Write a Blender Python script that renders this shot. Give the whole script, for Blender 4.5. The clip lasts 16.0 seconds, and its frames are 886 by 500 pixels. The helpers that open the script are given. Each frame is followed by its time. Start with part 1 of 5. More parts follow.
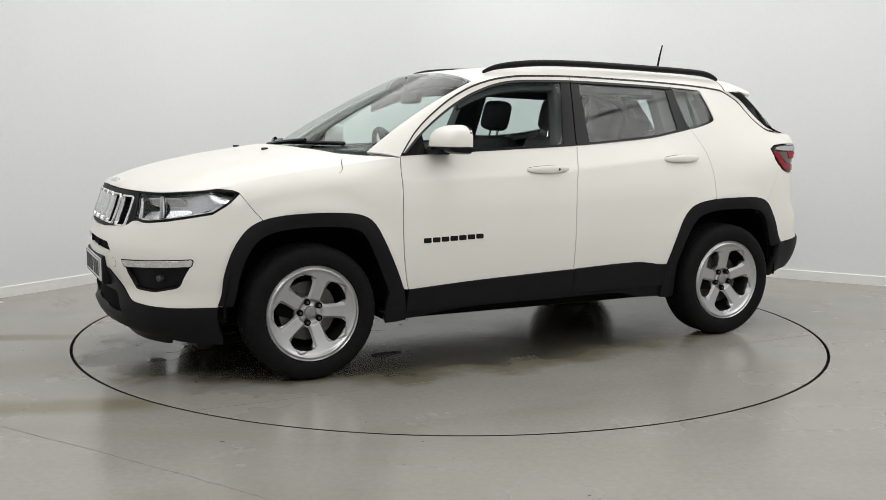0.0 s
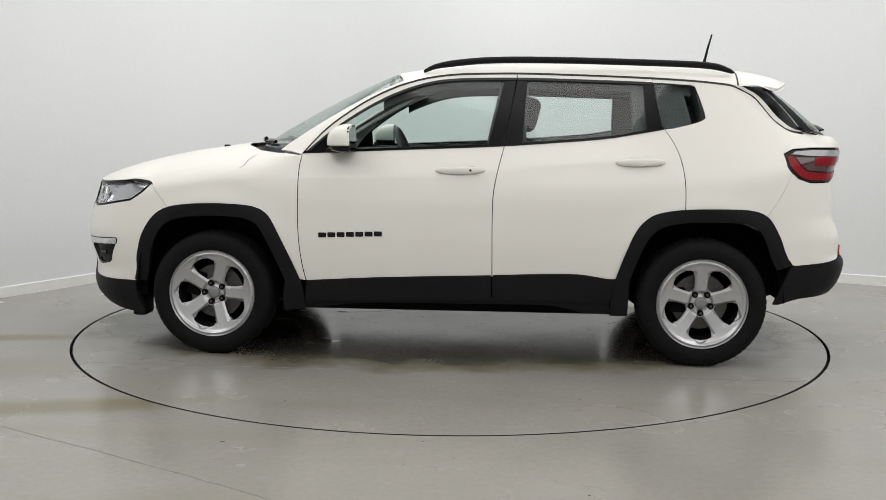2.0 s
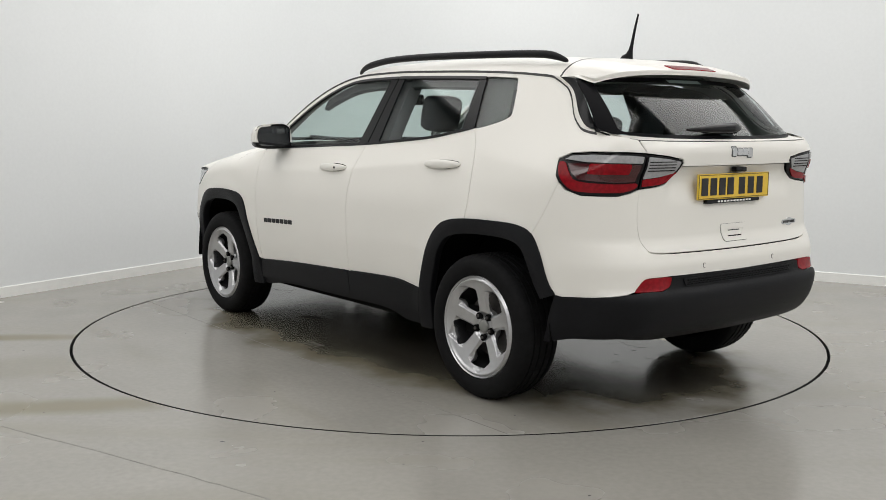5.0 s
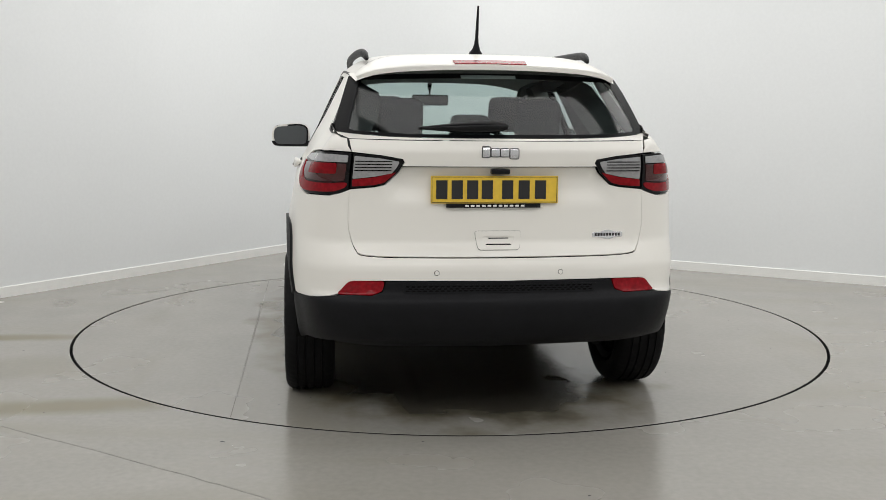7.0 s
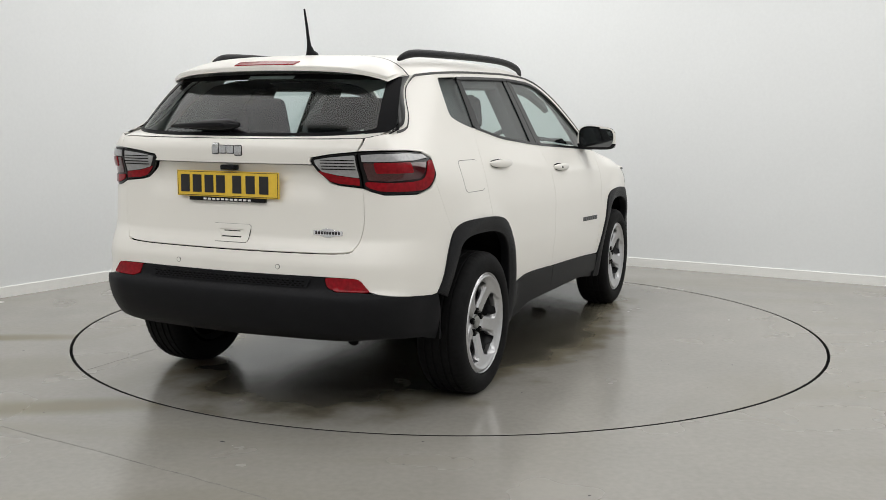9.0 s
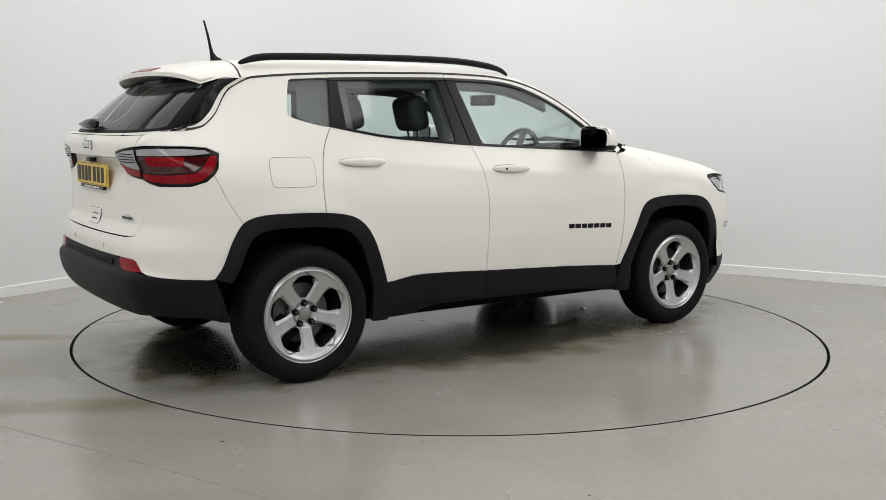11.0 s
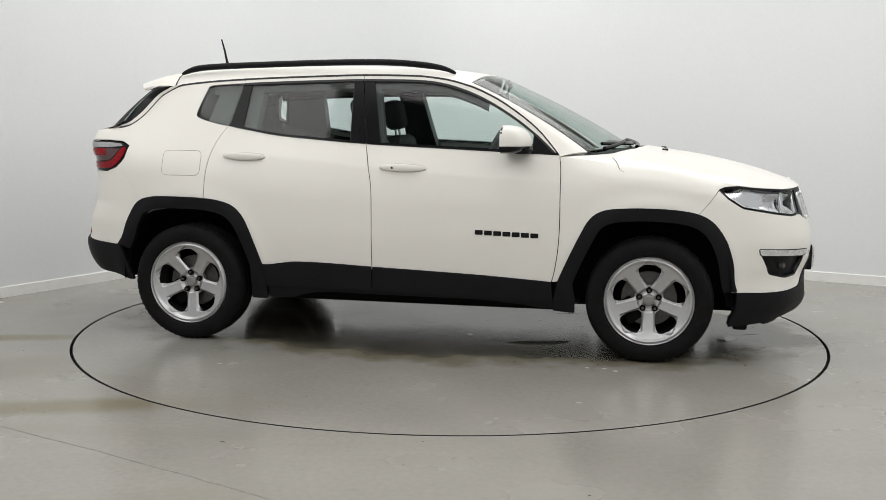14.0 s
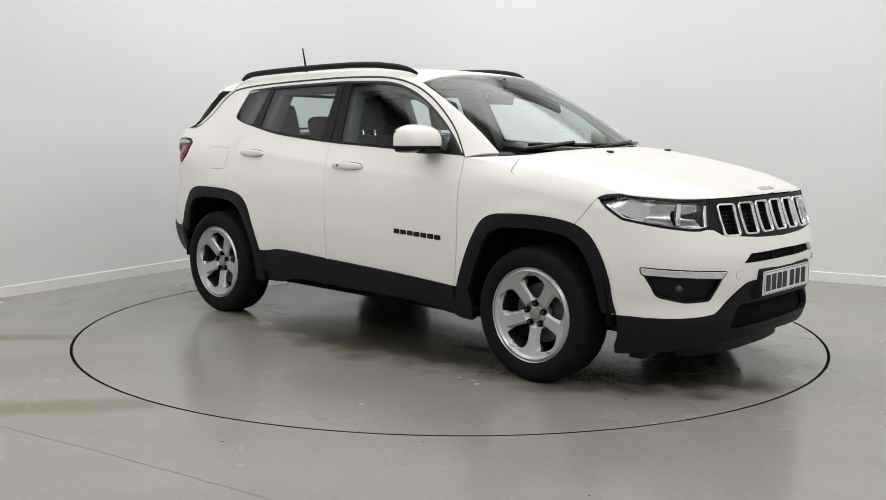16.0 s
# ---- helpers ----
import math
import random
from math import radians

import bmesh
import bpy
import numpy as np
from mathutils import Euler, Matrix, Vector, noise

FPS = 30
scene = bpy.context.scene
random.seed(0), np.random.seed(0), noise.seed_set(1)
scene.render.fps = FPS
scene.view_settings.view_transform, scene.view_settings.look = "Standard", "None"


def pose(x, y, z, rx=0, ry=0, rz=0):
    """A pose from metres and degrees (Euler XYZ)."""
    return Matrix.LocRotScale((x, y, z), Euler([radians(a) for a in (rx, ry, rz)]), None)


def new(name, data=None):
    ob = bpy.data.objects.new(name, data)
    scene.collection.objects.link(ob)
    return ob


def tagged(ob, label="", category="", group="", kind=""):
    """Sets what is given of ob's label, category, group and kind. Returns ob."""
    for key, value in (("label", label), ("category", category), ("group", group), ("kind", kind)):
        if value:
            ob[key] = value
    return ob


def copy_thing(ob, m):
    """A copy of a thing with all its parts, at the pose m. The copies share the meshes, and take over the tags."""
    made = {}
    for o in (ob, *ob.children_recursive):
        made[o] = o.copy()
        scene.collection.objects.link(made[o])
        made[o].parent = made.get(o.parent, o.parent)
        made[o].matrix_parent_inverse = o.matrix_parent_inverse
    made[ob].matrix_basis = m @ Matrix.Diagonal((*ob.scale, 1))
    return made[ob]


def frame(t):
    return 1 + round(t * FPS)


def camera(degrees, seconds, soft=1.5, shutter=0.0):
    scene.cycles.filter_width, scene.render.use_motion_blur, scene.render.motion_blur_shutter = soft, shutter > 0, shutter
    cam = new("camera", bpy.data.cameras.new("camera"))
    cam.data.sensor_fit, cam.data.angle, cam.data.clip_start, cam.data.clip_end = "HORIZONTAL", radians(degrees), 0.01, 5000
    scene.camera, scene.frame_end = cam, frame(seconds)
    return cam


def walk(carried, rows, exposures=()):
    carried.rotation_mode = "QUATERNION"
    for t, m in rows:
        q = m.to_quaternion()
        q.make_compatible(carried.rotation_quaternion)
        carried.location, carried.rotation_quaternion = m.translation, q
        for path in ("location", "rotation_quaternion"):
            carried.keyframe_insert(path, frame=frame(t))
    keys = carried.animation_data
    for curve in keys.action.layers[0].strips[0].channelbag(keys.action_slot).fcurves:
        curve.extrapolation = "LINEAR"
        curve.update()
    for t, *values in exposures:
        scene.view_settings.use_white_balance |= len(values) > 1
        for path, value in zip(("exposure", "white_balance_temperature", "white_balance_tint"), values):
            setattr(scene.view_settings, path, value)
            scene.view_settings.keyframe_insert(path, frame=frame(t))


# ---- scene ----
cam = camera(48.52, 16.0, soft=0.5)
EYE = pose(0.0, -6.159, 1.269, 90 - 7.325, -0.425, 0.452)
walk(cam, [(0.0, EYE), (16.0, EYE)])

# ---- light ----
world = bpy.data.worlds.new("studio_world")
scene.world = world
world.use_nodes = True
world.node_tree.nodes["Background"].inputs["Color"].default_value = (0.9, 0.95, 1.0, 1)
world.node_tree.nodes["Background"].inputs["Strength"].default_value = 0.05
scene.view_settings.exposure = 0.0

CEIL = 3.5


def area_lamp(name, x, y, sx, sy, turn, watts, colour):
    lamp = bpy.data.lights.new(name, "AREA")
    lamp.shape, lamp.size, lamp.size_y, lamp.energy, lamp.color = "RECTANGLE", sx, sy, watts, colour
    ob = new(name, lamp)
    ob.matrix_world = pose(x, y, CEIL - 0.09, 0, 0, turn)
    return ob


COOL = (1.0, 0.99, 0.968)
STRIPS = ((-1.85, 0.25, 7.5, 2.2, 59, 94), (1.7, 0.75, 6.0, 2.2, -29.5, 106), (-1.5, -5.3, 6.5, 2.2, -29.5, 138), (3.3, -3.6, 6.5, 2.5, 59, 116), (0.1, -1.5, 3.0, 1.8, -30, 30))
for x, y, sx, sy, turn, watts in STRIPS:
    area_lamp("strip_lamp", x, y, sx, sy, turn, watts, COOL)

# ---- materials ----


def material(name, base, rough=0.5, metal=0.0, vary=0.06, scale=6.0, bump=0.0, bump_scale=80.0, coat=0.0, trans=0.0, alpha=1.0, spec=0.5, fine=60.0, ior=1.5, rough_vary=0.0):
    m = bpy.data.materials.new(name)
    m.use_nodes = True
    nt = m.node_tree
    b = nt.nodes["Principled BSDF"]
    b.inputs["Roughness"].default_value = rough
    b.inputs["Metallic"].default_value = metal
    b.inputs["Coat Weight"].default_value = coat
    b.inputs["Coat Roughness"].default_value = 0.10
    b.inputs["Transmission Weight"].default_value = trans
    b.inputs["Alpha"].default_value = alpha
    b.inputs["Specular IOR Level"].default_value = spec
    b.inputs["IOR"].default_value = ior
    b.inputs["Base Color"].default_value = (*base, 1)
    tc = nt.nodes.new("ShaderNodeTexCoord")
    if vary:
        n1 = nt.nodes.new("ShaderNodeTexNoise")
        n1.inputs["Scale"].default_value, n1.inputs["Detail"].default_value = scale, 4
        n2 = nt.nodes.new("ShaderNodeTexNoise")
        n2.inputs["Scale"].default_value, n2.inputs["Detail"].default_value = fine, 3
        add = nt.nodes.new("ShaderNodeMath")
        add.operation = "ADD"
        ramp = nt.nodes.new("ShaderNodeMapRange")
        ramp.inputs["From Min"].default_value, ramp.inputs["From Max"].default_value = 0.7, 1.3
        ramp.inputs["To Min"].default_value, ramp.inputs["To Max"].default_value = 1 - vary, 1 + vary
        mul = nt.nodes.new("ShaderNodeVectorMath")
        mul.operation = "SCALE"
        mul.inputs[0].default_value = base
        for n in (n1, n2):
            nt.links.new(tc.outputs["Object"], n.inputs["Vector"])
        nt.links.new(n1.outputs["Fac"], add.inputs[0])
        nt.links.new(n2.outputs["Fac"], add.inputs[1])
        nt.links.new(add.outputs[0], ramp.inputs["Value"])
        nt.links.new(ramp.outputs[0], mul.inputs["Scale"])
        nt.links.new(mul.outputs[0], b.inputs["Base Color"])
        if rough_vary:
            r2 = nt.nodes.new("ShaderNodeMapRange")
            r2.inputs["From Min"].default_value, r2.inputs["From Max"].default_value = 0.35, 0.65
            r2.inputs["To Min"].default_value, r2.inputs["To Max"].default_value = rough - rough_vary, rough + rough_vary
            nt.links.new(n1.outputs["Fac"], r2.inputs["Value"])
            nt.links.new(r2.outputs[0], b.inputs["Roughness"])
    if bump:
        nb = nt.nodes.new("ShaderNodeTexNoise")
        nb.inputs["Scale"].default_value, nb.inputs["Detail"].default_value = bump_scale, 3
        bp = nt.nodes.new("ShaderNodeBump")
        bp.inputs["Strength"].default_value, bp.inputs["Distance"].default_value = bump, 0.002
        nt.links.new(tc.outputs["Object"], nb.inputs["Vector"])
        nt.links.new(nb.outputs["Fac"], bp.inputs["Height"])
        nt.links.new(bp.outputs[0], b.inputs["Normal"])
    return m


def clear_glass(name, tint, gloss=0.02, face=0.09):
    """Thin pane: tinted see-through with a mirror-like face."""
    m = bpy.data.materials.new(name)
    m.use_nodes = True
    nt = m.node_tree
    nt.nodes.remove(nt.nodes["Principled BSDF"])
    tr = nt.nodes.new("ShaderNodeBsdfTransparent")
    tr.inputs["Color"].default_value = (*tint, 1)
    gl = nt.nodes.new("ShaderNodeBsdfGlossy")
    gl.inputs["Roughness"].default_value = gloss
    lw = nt.nodes.new("ShaderNodeLayerWeight")
    pw = nt.nodes.new("ShaderNodeMath")
    pw.operation = "POWER"
    pw.inputs[1].default_value = 5.0
    fr = nt.nodes.new("ShaderNodeMapRange")
    fr.inputs["To Min"].default_value, fr.inputs["To Max"].default_value = face, 0.95
    nt.links.new(lw.outputs["Facing"], pw.inputs[0])
    nt.links.new(pw.outputs[0], fr.inputs["Value"])
    mx = nt.nodes.new("ShaderNodeMixShader")
    nt.links.new(fr.outputs[0], mx.inputs[0])
    nt.links.new(tr.outputs[0], mx.inputs[1])
    nt.links.new(gl.outputs[0], mx.inputs[2])
    nt.links.new(mx.outputs[0], nt.nodes["Material Output"].inputs["Surface"])
    return m


PAINT = material("white_paint", (0.835, 0.813, 0.765), 0.36, vary=0.012, scale=3, coat=0.3, fine=900, spec=0.35)
PLASTIC = material("black_plastic", (0.007, 0.0072, 0.0088), 0.5, vary=0.15, scale=9, bump=0.25, bump_scale=700, spec=0.17)
GLOSS = material("gloss_black", (0.006, 0.006, 0.007), 0.22, vary=0.0, spec=0.22)
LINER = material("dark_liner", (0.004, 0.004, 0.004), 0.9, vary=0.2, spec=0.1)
RUBBER = material("tyre_rubber", (0.006, 0.006, 0.0065), 0.7, vary=0.3, scale=20, bump=0.3, bump_scale=300, spec=0.13)
ALLOY = material("silver_alloy", (0.53, 0.53, 0.54), 0.31, metal=0.85, vary=0.04, scale=20)
# Darkened copy of the silver alloy: the barrel's shade is put into the colour.
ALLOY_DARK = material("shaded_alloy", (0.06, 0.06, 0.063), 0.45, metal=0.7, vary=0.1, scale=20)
STEEL = material("brake_steel", (0.10, 0.094, 0.09), 0.45, metal=0.7, vary=0.15, scale=30)
CHROME = material("chrome", (0.86, 0.86, 0.87), 0.1, metal=1.0, vary=0.0)
SATIN = material("satin_chrome", (0.70, 0.70, 0.71), 0.22, metal=0.9, vary=0.0)
GLASS = clear_glass("window_glass", (0.85, 0.925, 0.91), 0.03, 0.055)
SCREEN = clear_glass("windscreen_glass", (0.76, 0.86, 0.835), 0.12, 0.10)
TINT = clear_glass("tinted_glass", (0.83, 0.90, 0.89), 0.03, 0.07)
REAR_GLASS = clear_glass("rear_screen_glass", (0.70, 0.78, 0.775), 0.02, 0.05)
LENS = clear_glass("lamp_lens", (0.93, 0.94, 0.95), 0.03, 0.05)
RED_LENS = material("red_lens", (0.23, 0.005, 0.010), 0.15, vary=0.25, scale=70, spec=0.18)
FRIT = material("black_glass_print", (0.005, 0.005, 0.006), 0.38, vary=0.0, spec=0.06)
DRL = material("daytime_lamp_lens", (0.80, 0.81, 0.83), 0.16, metal=0.85, vary=0.12, scale=50)
SMOKE_RED = material("smoked_red_lens", (0.05, 0.004, 0.006), 0.1, vary=0.1, scale=60, coat=0.6)
CLEAR_WHITE = material("clear_white_lens", (0.33, 0.33, 0.34), 0.12, vary=0.12, scale=90, coat=0.5)
CABIN = material("charcoal_cabin", (0.10, 0.101, 0.102), 0.8, vary=0.2, scale=20, bump=0.2)
CLOTH = material("charcoal_seat_cloth", (0.075, 0.075, 0.078), 0.9, vary=0.25, scale=40, bump=0.4, bump_scale=400)
HEADLINING = material("grey_headlining", (0.42, 0.41, 0.39), 0.9, vary=0.05, scale=30)
YELLOW = material("yellow_plate", (0.78, 0.52, 0.05), 0.35, vary=0.05, scale=30)
WHITE_PLATE = material("white_plate", (0.72, 0.72, 0.72), 0.35, vary=0.04, scale=30)
INK = material("black_ink", (0.012, 0.011, 0.012), 0.5, vary=0.0)
WALL = material("white_wall_paint", (0.727, 0.742, 0.749), 0.75, vary=0.018, scale=0.8, bump=0.08, bump_scale=60, fine=40)
TRIM = material("white_gloss_trim", (0.80, 0.80, 0.78), 0.4, vary=0.02, scale=4)
CEILING = material("white_ceiling", (0.78, 0.78, 0.77), 0.8, vary=0.02, scale=1)


def floor_material(name, base, stain, seed, stains_and_shade=()):
    """Grey painted concrete: broad stains, fine speckle, uneven sheen, ragged marks and painted-in shade."""
    m = material(name, base, 0.235, vary=0.07, scale=1.3, fine=35, bump=0.015, bump_scale=120, spec=0.5, rough_vary=0.06)
    nt = m.node_tree
    b = nt.nodes["Principled BSDF"]
    src = b.inputs["Base Color"].links[0].from_socket
    tc = [n for n in nt.nodes if n.bl_idname == "ShaderNodeTexCoord"][0]
    mp = nt.nodes.new("ShaderNodeMapping")
    mp.inputs["Location"].default_value = (seed, seed * 0.7, 0)
    mp.inputs["Scale"].default_value = (0.35, 1.6, 1)
    n = nt.nodes.new("ShaderNodeTexNoise")
    n.inputs["Scale"].default_value, n.inputs["Detail"].default_value, n.inputs["Distortion"].default_value = 0.9, 6, 0.4
    mr = nt.nodes.new("ShaderNodeMapRange")
    mr.inputs["From Min"].default_value, mr.inputs["From Max"].default_value = 0.53, 0.72
    mr.inputs["To Max"].default_value = 0.55
    mr.interpolation_type = "SMOOTHSTEP"
    mix = nt.nodes.new("ShaderNodeMixRGB")
    mix.inputs["Color2"].default_value = (*stain, 1)
    nt.links.new(tc.outputs["Object"], mp.inputs["Vector"])
    nt.links.new(mp.outputs[0], n.inputs["Vector"])
    nt.links.new(n.outputs["Fac"], mr.inputs["Value"])
    nt.links.new(mr.outputs[0], mix.inputs["Fac"])
    nt.links.new(src, mix.inputs["Color1"])
    top = mix.outputs[0]
    for x, y, long, wide, turn, strength, tone, soft_edge in stains_and_shade:
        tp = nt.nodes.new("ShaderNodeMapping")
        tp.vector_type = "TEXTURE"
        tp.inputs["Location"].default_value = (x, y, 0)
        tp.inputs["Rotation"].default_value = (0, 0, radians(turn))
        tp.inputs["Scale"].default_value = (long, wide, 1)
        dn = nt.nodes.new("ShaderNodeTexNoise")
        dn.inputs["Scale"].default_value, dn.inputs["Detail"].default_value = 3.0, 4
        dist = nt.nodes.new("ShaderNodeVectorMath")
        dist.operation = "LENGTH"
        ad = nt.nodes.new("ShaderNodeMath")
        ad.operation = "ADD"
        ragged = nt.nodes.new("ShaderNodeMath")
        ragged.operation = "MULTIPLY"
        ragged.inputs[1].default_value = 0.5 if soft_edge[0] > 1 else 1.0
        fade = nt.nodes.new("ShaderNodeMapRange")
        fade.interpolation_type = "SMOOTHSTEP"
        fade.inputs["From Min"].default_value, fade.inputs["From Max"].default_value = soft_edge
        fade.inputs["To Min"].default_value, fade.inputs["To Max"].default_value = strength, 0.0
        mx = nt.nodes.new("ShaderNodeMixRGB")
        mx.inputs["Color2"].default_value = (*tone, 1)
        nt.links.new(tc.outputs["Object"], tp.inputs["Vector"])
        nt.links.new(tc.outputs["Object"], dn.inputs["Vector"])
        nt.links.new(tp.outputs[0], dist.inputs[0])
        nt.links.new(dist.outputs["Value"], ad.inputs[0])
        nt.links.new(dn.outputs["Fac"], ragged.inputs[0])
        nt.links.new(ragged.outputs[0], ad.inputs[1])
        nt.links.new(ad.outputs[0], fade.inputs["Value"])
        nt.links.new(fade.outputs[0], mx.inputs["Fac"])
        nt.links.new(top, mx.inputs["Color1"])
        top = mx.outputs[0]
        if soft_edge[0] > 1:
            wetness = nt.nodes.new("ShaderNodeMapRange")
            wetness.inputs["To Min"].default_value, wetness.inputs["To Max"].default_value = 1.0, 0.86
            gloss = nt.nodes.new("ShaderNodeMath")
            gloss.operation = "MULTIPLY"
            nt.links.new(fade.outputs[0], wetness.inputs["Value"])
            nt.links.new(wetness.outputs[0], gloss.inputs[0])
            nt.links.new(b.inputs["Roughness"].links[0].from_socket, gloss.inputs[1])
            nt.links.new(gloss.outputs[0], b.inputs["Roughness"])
    nt.links.new(top, b.inputs["Base Color"])
    return m


OCHRE = (0.20, 0.178, 0.115)
FLOOR = floor_material("grey_floor_paint", (0.300, 0.288, 0.262), (0.26, 0.244, 0.197), 3.1, ((-2.75, -0.52, 1.0, 0.11, 5, 1.0, OCHRE, (0.75, 1.7)), (-1.85, -1.92, 0.8, 0.15, 9, 0.9, OCHRE, (0.75, 1.7)), (-2.2, -1.2, 1.2, 0.3, 8, 0.3, OCHRE, (0.75, 1.7))))
# Last two marks: damp patch under the car, its tone darkened further as shade.
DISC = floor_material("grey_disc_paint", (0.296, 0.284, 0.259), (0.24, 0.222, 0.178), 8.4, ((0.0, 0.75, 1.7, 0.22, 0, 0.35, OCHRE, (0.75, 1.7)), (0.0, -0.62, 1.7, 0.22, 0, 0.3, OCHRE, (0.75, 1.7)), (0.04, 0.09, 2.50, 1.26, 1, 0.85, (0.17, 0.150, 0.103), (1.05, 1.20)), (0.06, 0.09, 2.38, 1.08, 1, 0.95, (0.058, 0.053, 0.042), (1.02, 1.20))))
PIT = material("gap_shade", (0.004, 0.004, 0.004), 0.9, vary=0.0)
MARK = material("dark_scuff", (0.09, 0.085, 0.075), 0.7, vary=0.3, scale=30)
CRACK = material("floor_crack", (0.20, 0.193, 0.175), 0.8, vary=0.3, scale=20)
WET = material("wet_patch", (0.12, 0.112, 0.092), 0.06, vary=0.25, scale=7, spec=0.5)

# ---- mesh helpers ----


def mesh_object(name, verts, faces, mat, parent=None, label="", normals=None, smooth=True):
    me = bpy.data.meshes.new(name)
    me.from_pydata([tuple(v) for v in verts], [], [tuple(int(i) for i in f) for f in faces])
    me.materials.append(mat)
    if smooth:
        me.polygons.foreach_set("use_smooth", [True] * len(me.polygons))
    me.update()
    if normals is not None:
        me.normals_split_custom_set_from_vertices([tuple(n) for n in normals])
    ob = new(name, me)
    ob.parent = parent
    if label:
        ob["label"] = label
    return ob


def part(name, bm, mat, parent, label="", smooth=False, angle=40):
    me = bpy.data.meshes.new(name)
    bmesh.ops.recalc_face_normals(bm, faces=bm.faces)
    if smooth:
        for f in bm.faces:
            f.smooth = True
        for e in bm.edges:
            if len(e.link_faces) == 2 and e.calc_face_angle(0) > radians(angle):
                e.smooth = False
    bm.to_mesh(me)
    bm.free()
    me.materials.append(mat)
    ob = new(name, me)
    ob.parent = parent
    if label:
        ob["label"] = label
    return ob


def box_bm(x0, x1, y0, y1, z0, z1, bevel=0.0, bm=None, segments=2):
    own = bmesh.new()
    bmesh.ops.create_cube(own, size=1)
    for v in own.verts:
        v.co = Vector(((x0 + x1) / 2 + v.co.x * (x1 - x0), (y0 + y1) / 2 + v.co.y * (y1 - y0), (z0 + z1) / 2 + v.co.z * (z1 - z0)))
    if bevel:
        bmesh.ops.bevel(own, geom=list(own.edges), offset=bevel, segments=segments, affect="EDGES", profile=0.6)
    if bm is None:
        return own
    return join_bm(bm, own)


def join_bm(bm, other):
    me = bpy.data.meshes.new("join")
    other.to_mesh(me)
    other.free()
    bm.from_mesh(me)
    bpy.data.meshes.remove(me)
    return bm


def spun(profile, steps, axis="Y", centre=(0, 0, 0), closed=False):
    """A surface turned round an axis from (radius, along) pairs."""
    verts, faces = [], []
    n = len(profile)
    for i in range(steps):
        a = 2 * math.pi * i / steps
        for r, h in profile:
            p = (r * math.cos(a), h, r * math.sin(a)) if axis == "Y" else (r * math.cos(a), r * math.sin(a), h)
            verts.append((p[0] + centre[0], p[1] + centre[1], p[2] + centre[2]))
    for i in range(steps):
        j = (i + 1) % steps
        for k in range(n if closed else n - 1):
            l = (k + 1) % n
            faces.append((i * n + k, i * n + l, j * n + l, j * n + k))
    return verts, faces


def to_bm(verts, faces):
    bm = bmesh.new()
    vs = [bm.verts.new(v) for v in verts]
    for f in faces:
        try:
            bm.faces.new([vs[i] for i in f])
        except ValueError:
            pass
    return bm


def smooth_line(points, closed=False, step=None, count=6):
    """Catmull-Rom through points in any dimension."""
    p = np.array(points, float)
    out = []
    n = len(p)
    for i in range(n if closed else n - 1):
        if closed:
            a, b, c, d = p[(i - 1) % n], p[i], p[(i + 1) % n], p[(i + 2) % n]
        else:
            a, b, c, d = p[max(i - 1, 0)], p[i], p[i + 1], p[min(i + 2, n - 1)]
        for k in range(count):
            t = k / count
            out.append(0.5 * (2 * b + (c - a) * t + (2 * a - 5 * b + 4 * c - d) * t * t + (3 * b - a - 3 * c + d) * t ** 3))
    if not closed:
        out.append(p[-1])
    return np.array(out)


def rounded(points, radius, steps=5):
    """A closed polygon with its corners rounded; radius may be one for all or one each."""
    p = np.array(points, float)
    n = len(p)
    rs = radius if isinstance(radius, (list, tuple)) else [radius] * n
    out = []
    for i in range(n):
        a, b, c = p[i - 1], p[i], p[(i + 1) % n]
        la, lc = np.linalg.norm(a - b), np.linalg.norm(c - b)
        r = min(rs[i], la * 0.48, lc * 0.48)
        if r <= 1e-5:
            out.append(b)
            continue
        s, e = b + (a - b) / la * r, b + (c - b) / lc * r
        for k in range(steps + 1):
            t = k / steps
            out.append((1 - t) ** 2 * s + 2 * t * (1 - t) * b + t * t * e)
    return np.array(out)


def inside(poly, pts):
    x, y = pts[:, 0], pts[:, 1]
    hit = np.zeros(len(pts), bool)
    a, b = poly, np.roll(poly, -1, 0)
    for (x0, y0), (x1, y1) in zip(a, b):
        if y0 == y1:
            continue
        cross = ((y0 > y) != (y1 > y)) & (x < (x1 - x0) * (y - y0) / (y1 - y0) + x0)
        hit ^= cross
    return hit


def resample(poly, step):
    out = []
    n = len(poly)
    for i in range(n):
        a, b = poly[i], poly[(i + 1) % n]
        k = max(1, int(math.ceil(np.linalg.norm((b - a) / step))))
        out += [a + (b - a) * t / k for t in range(k)]
    return np.array(out)


def clean(poly, eps=1e-4):
    out = [poly[0]]
    for q in poly[1:]:
        if np.abs(q - out[-1]).max() > eps:
            out.append(q)
    if np.abs(out[0] - out[-1]).max() <= eps:
        out.pop()
    return np.array(out)


def inset(o, d):
    """Outline moved inwards by d."""
    o = clean(np.array(o, float))
    t = np.roll(o, -1, 0) - np.roll(o, 1, 0)
    n = np.stack([-t[:, 1], t[:, 0]], 1)
    n /= np.maximum(np.linalg.norm(n, axis=1, keepdims=True), 1e-9)
    a = np.sum(o[:, 0] * np.roll(o[:, 1], -1) - np.roll(o[:, 0], -1) * o[:, 1])
    return o + n * d * (1 if a > 0 else -1)


from mathutils.geometry import delaunay_2d_cdt


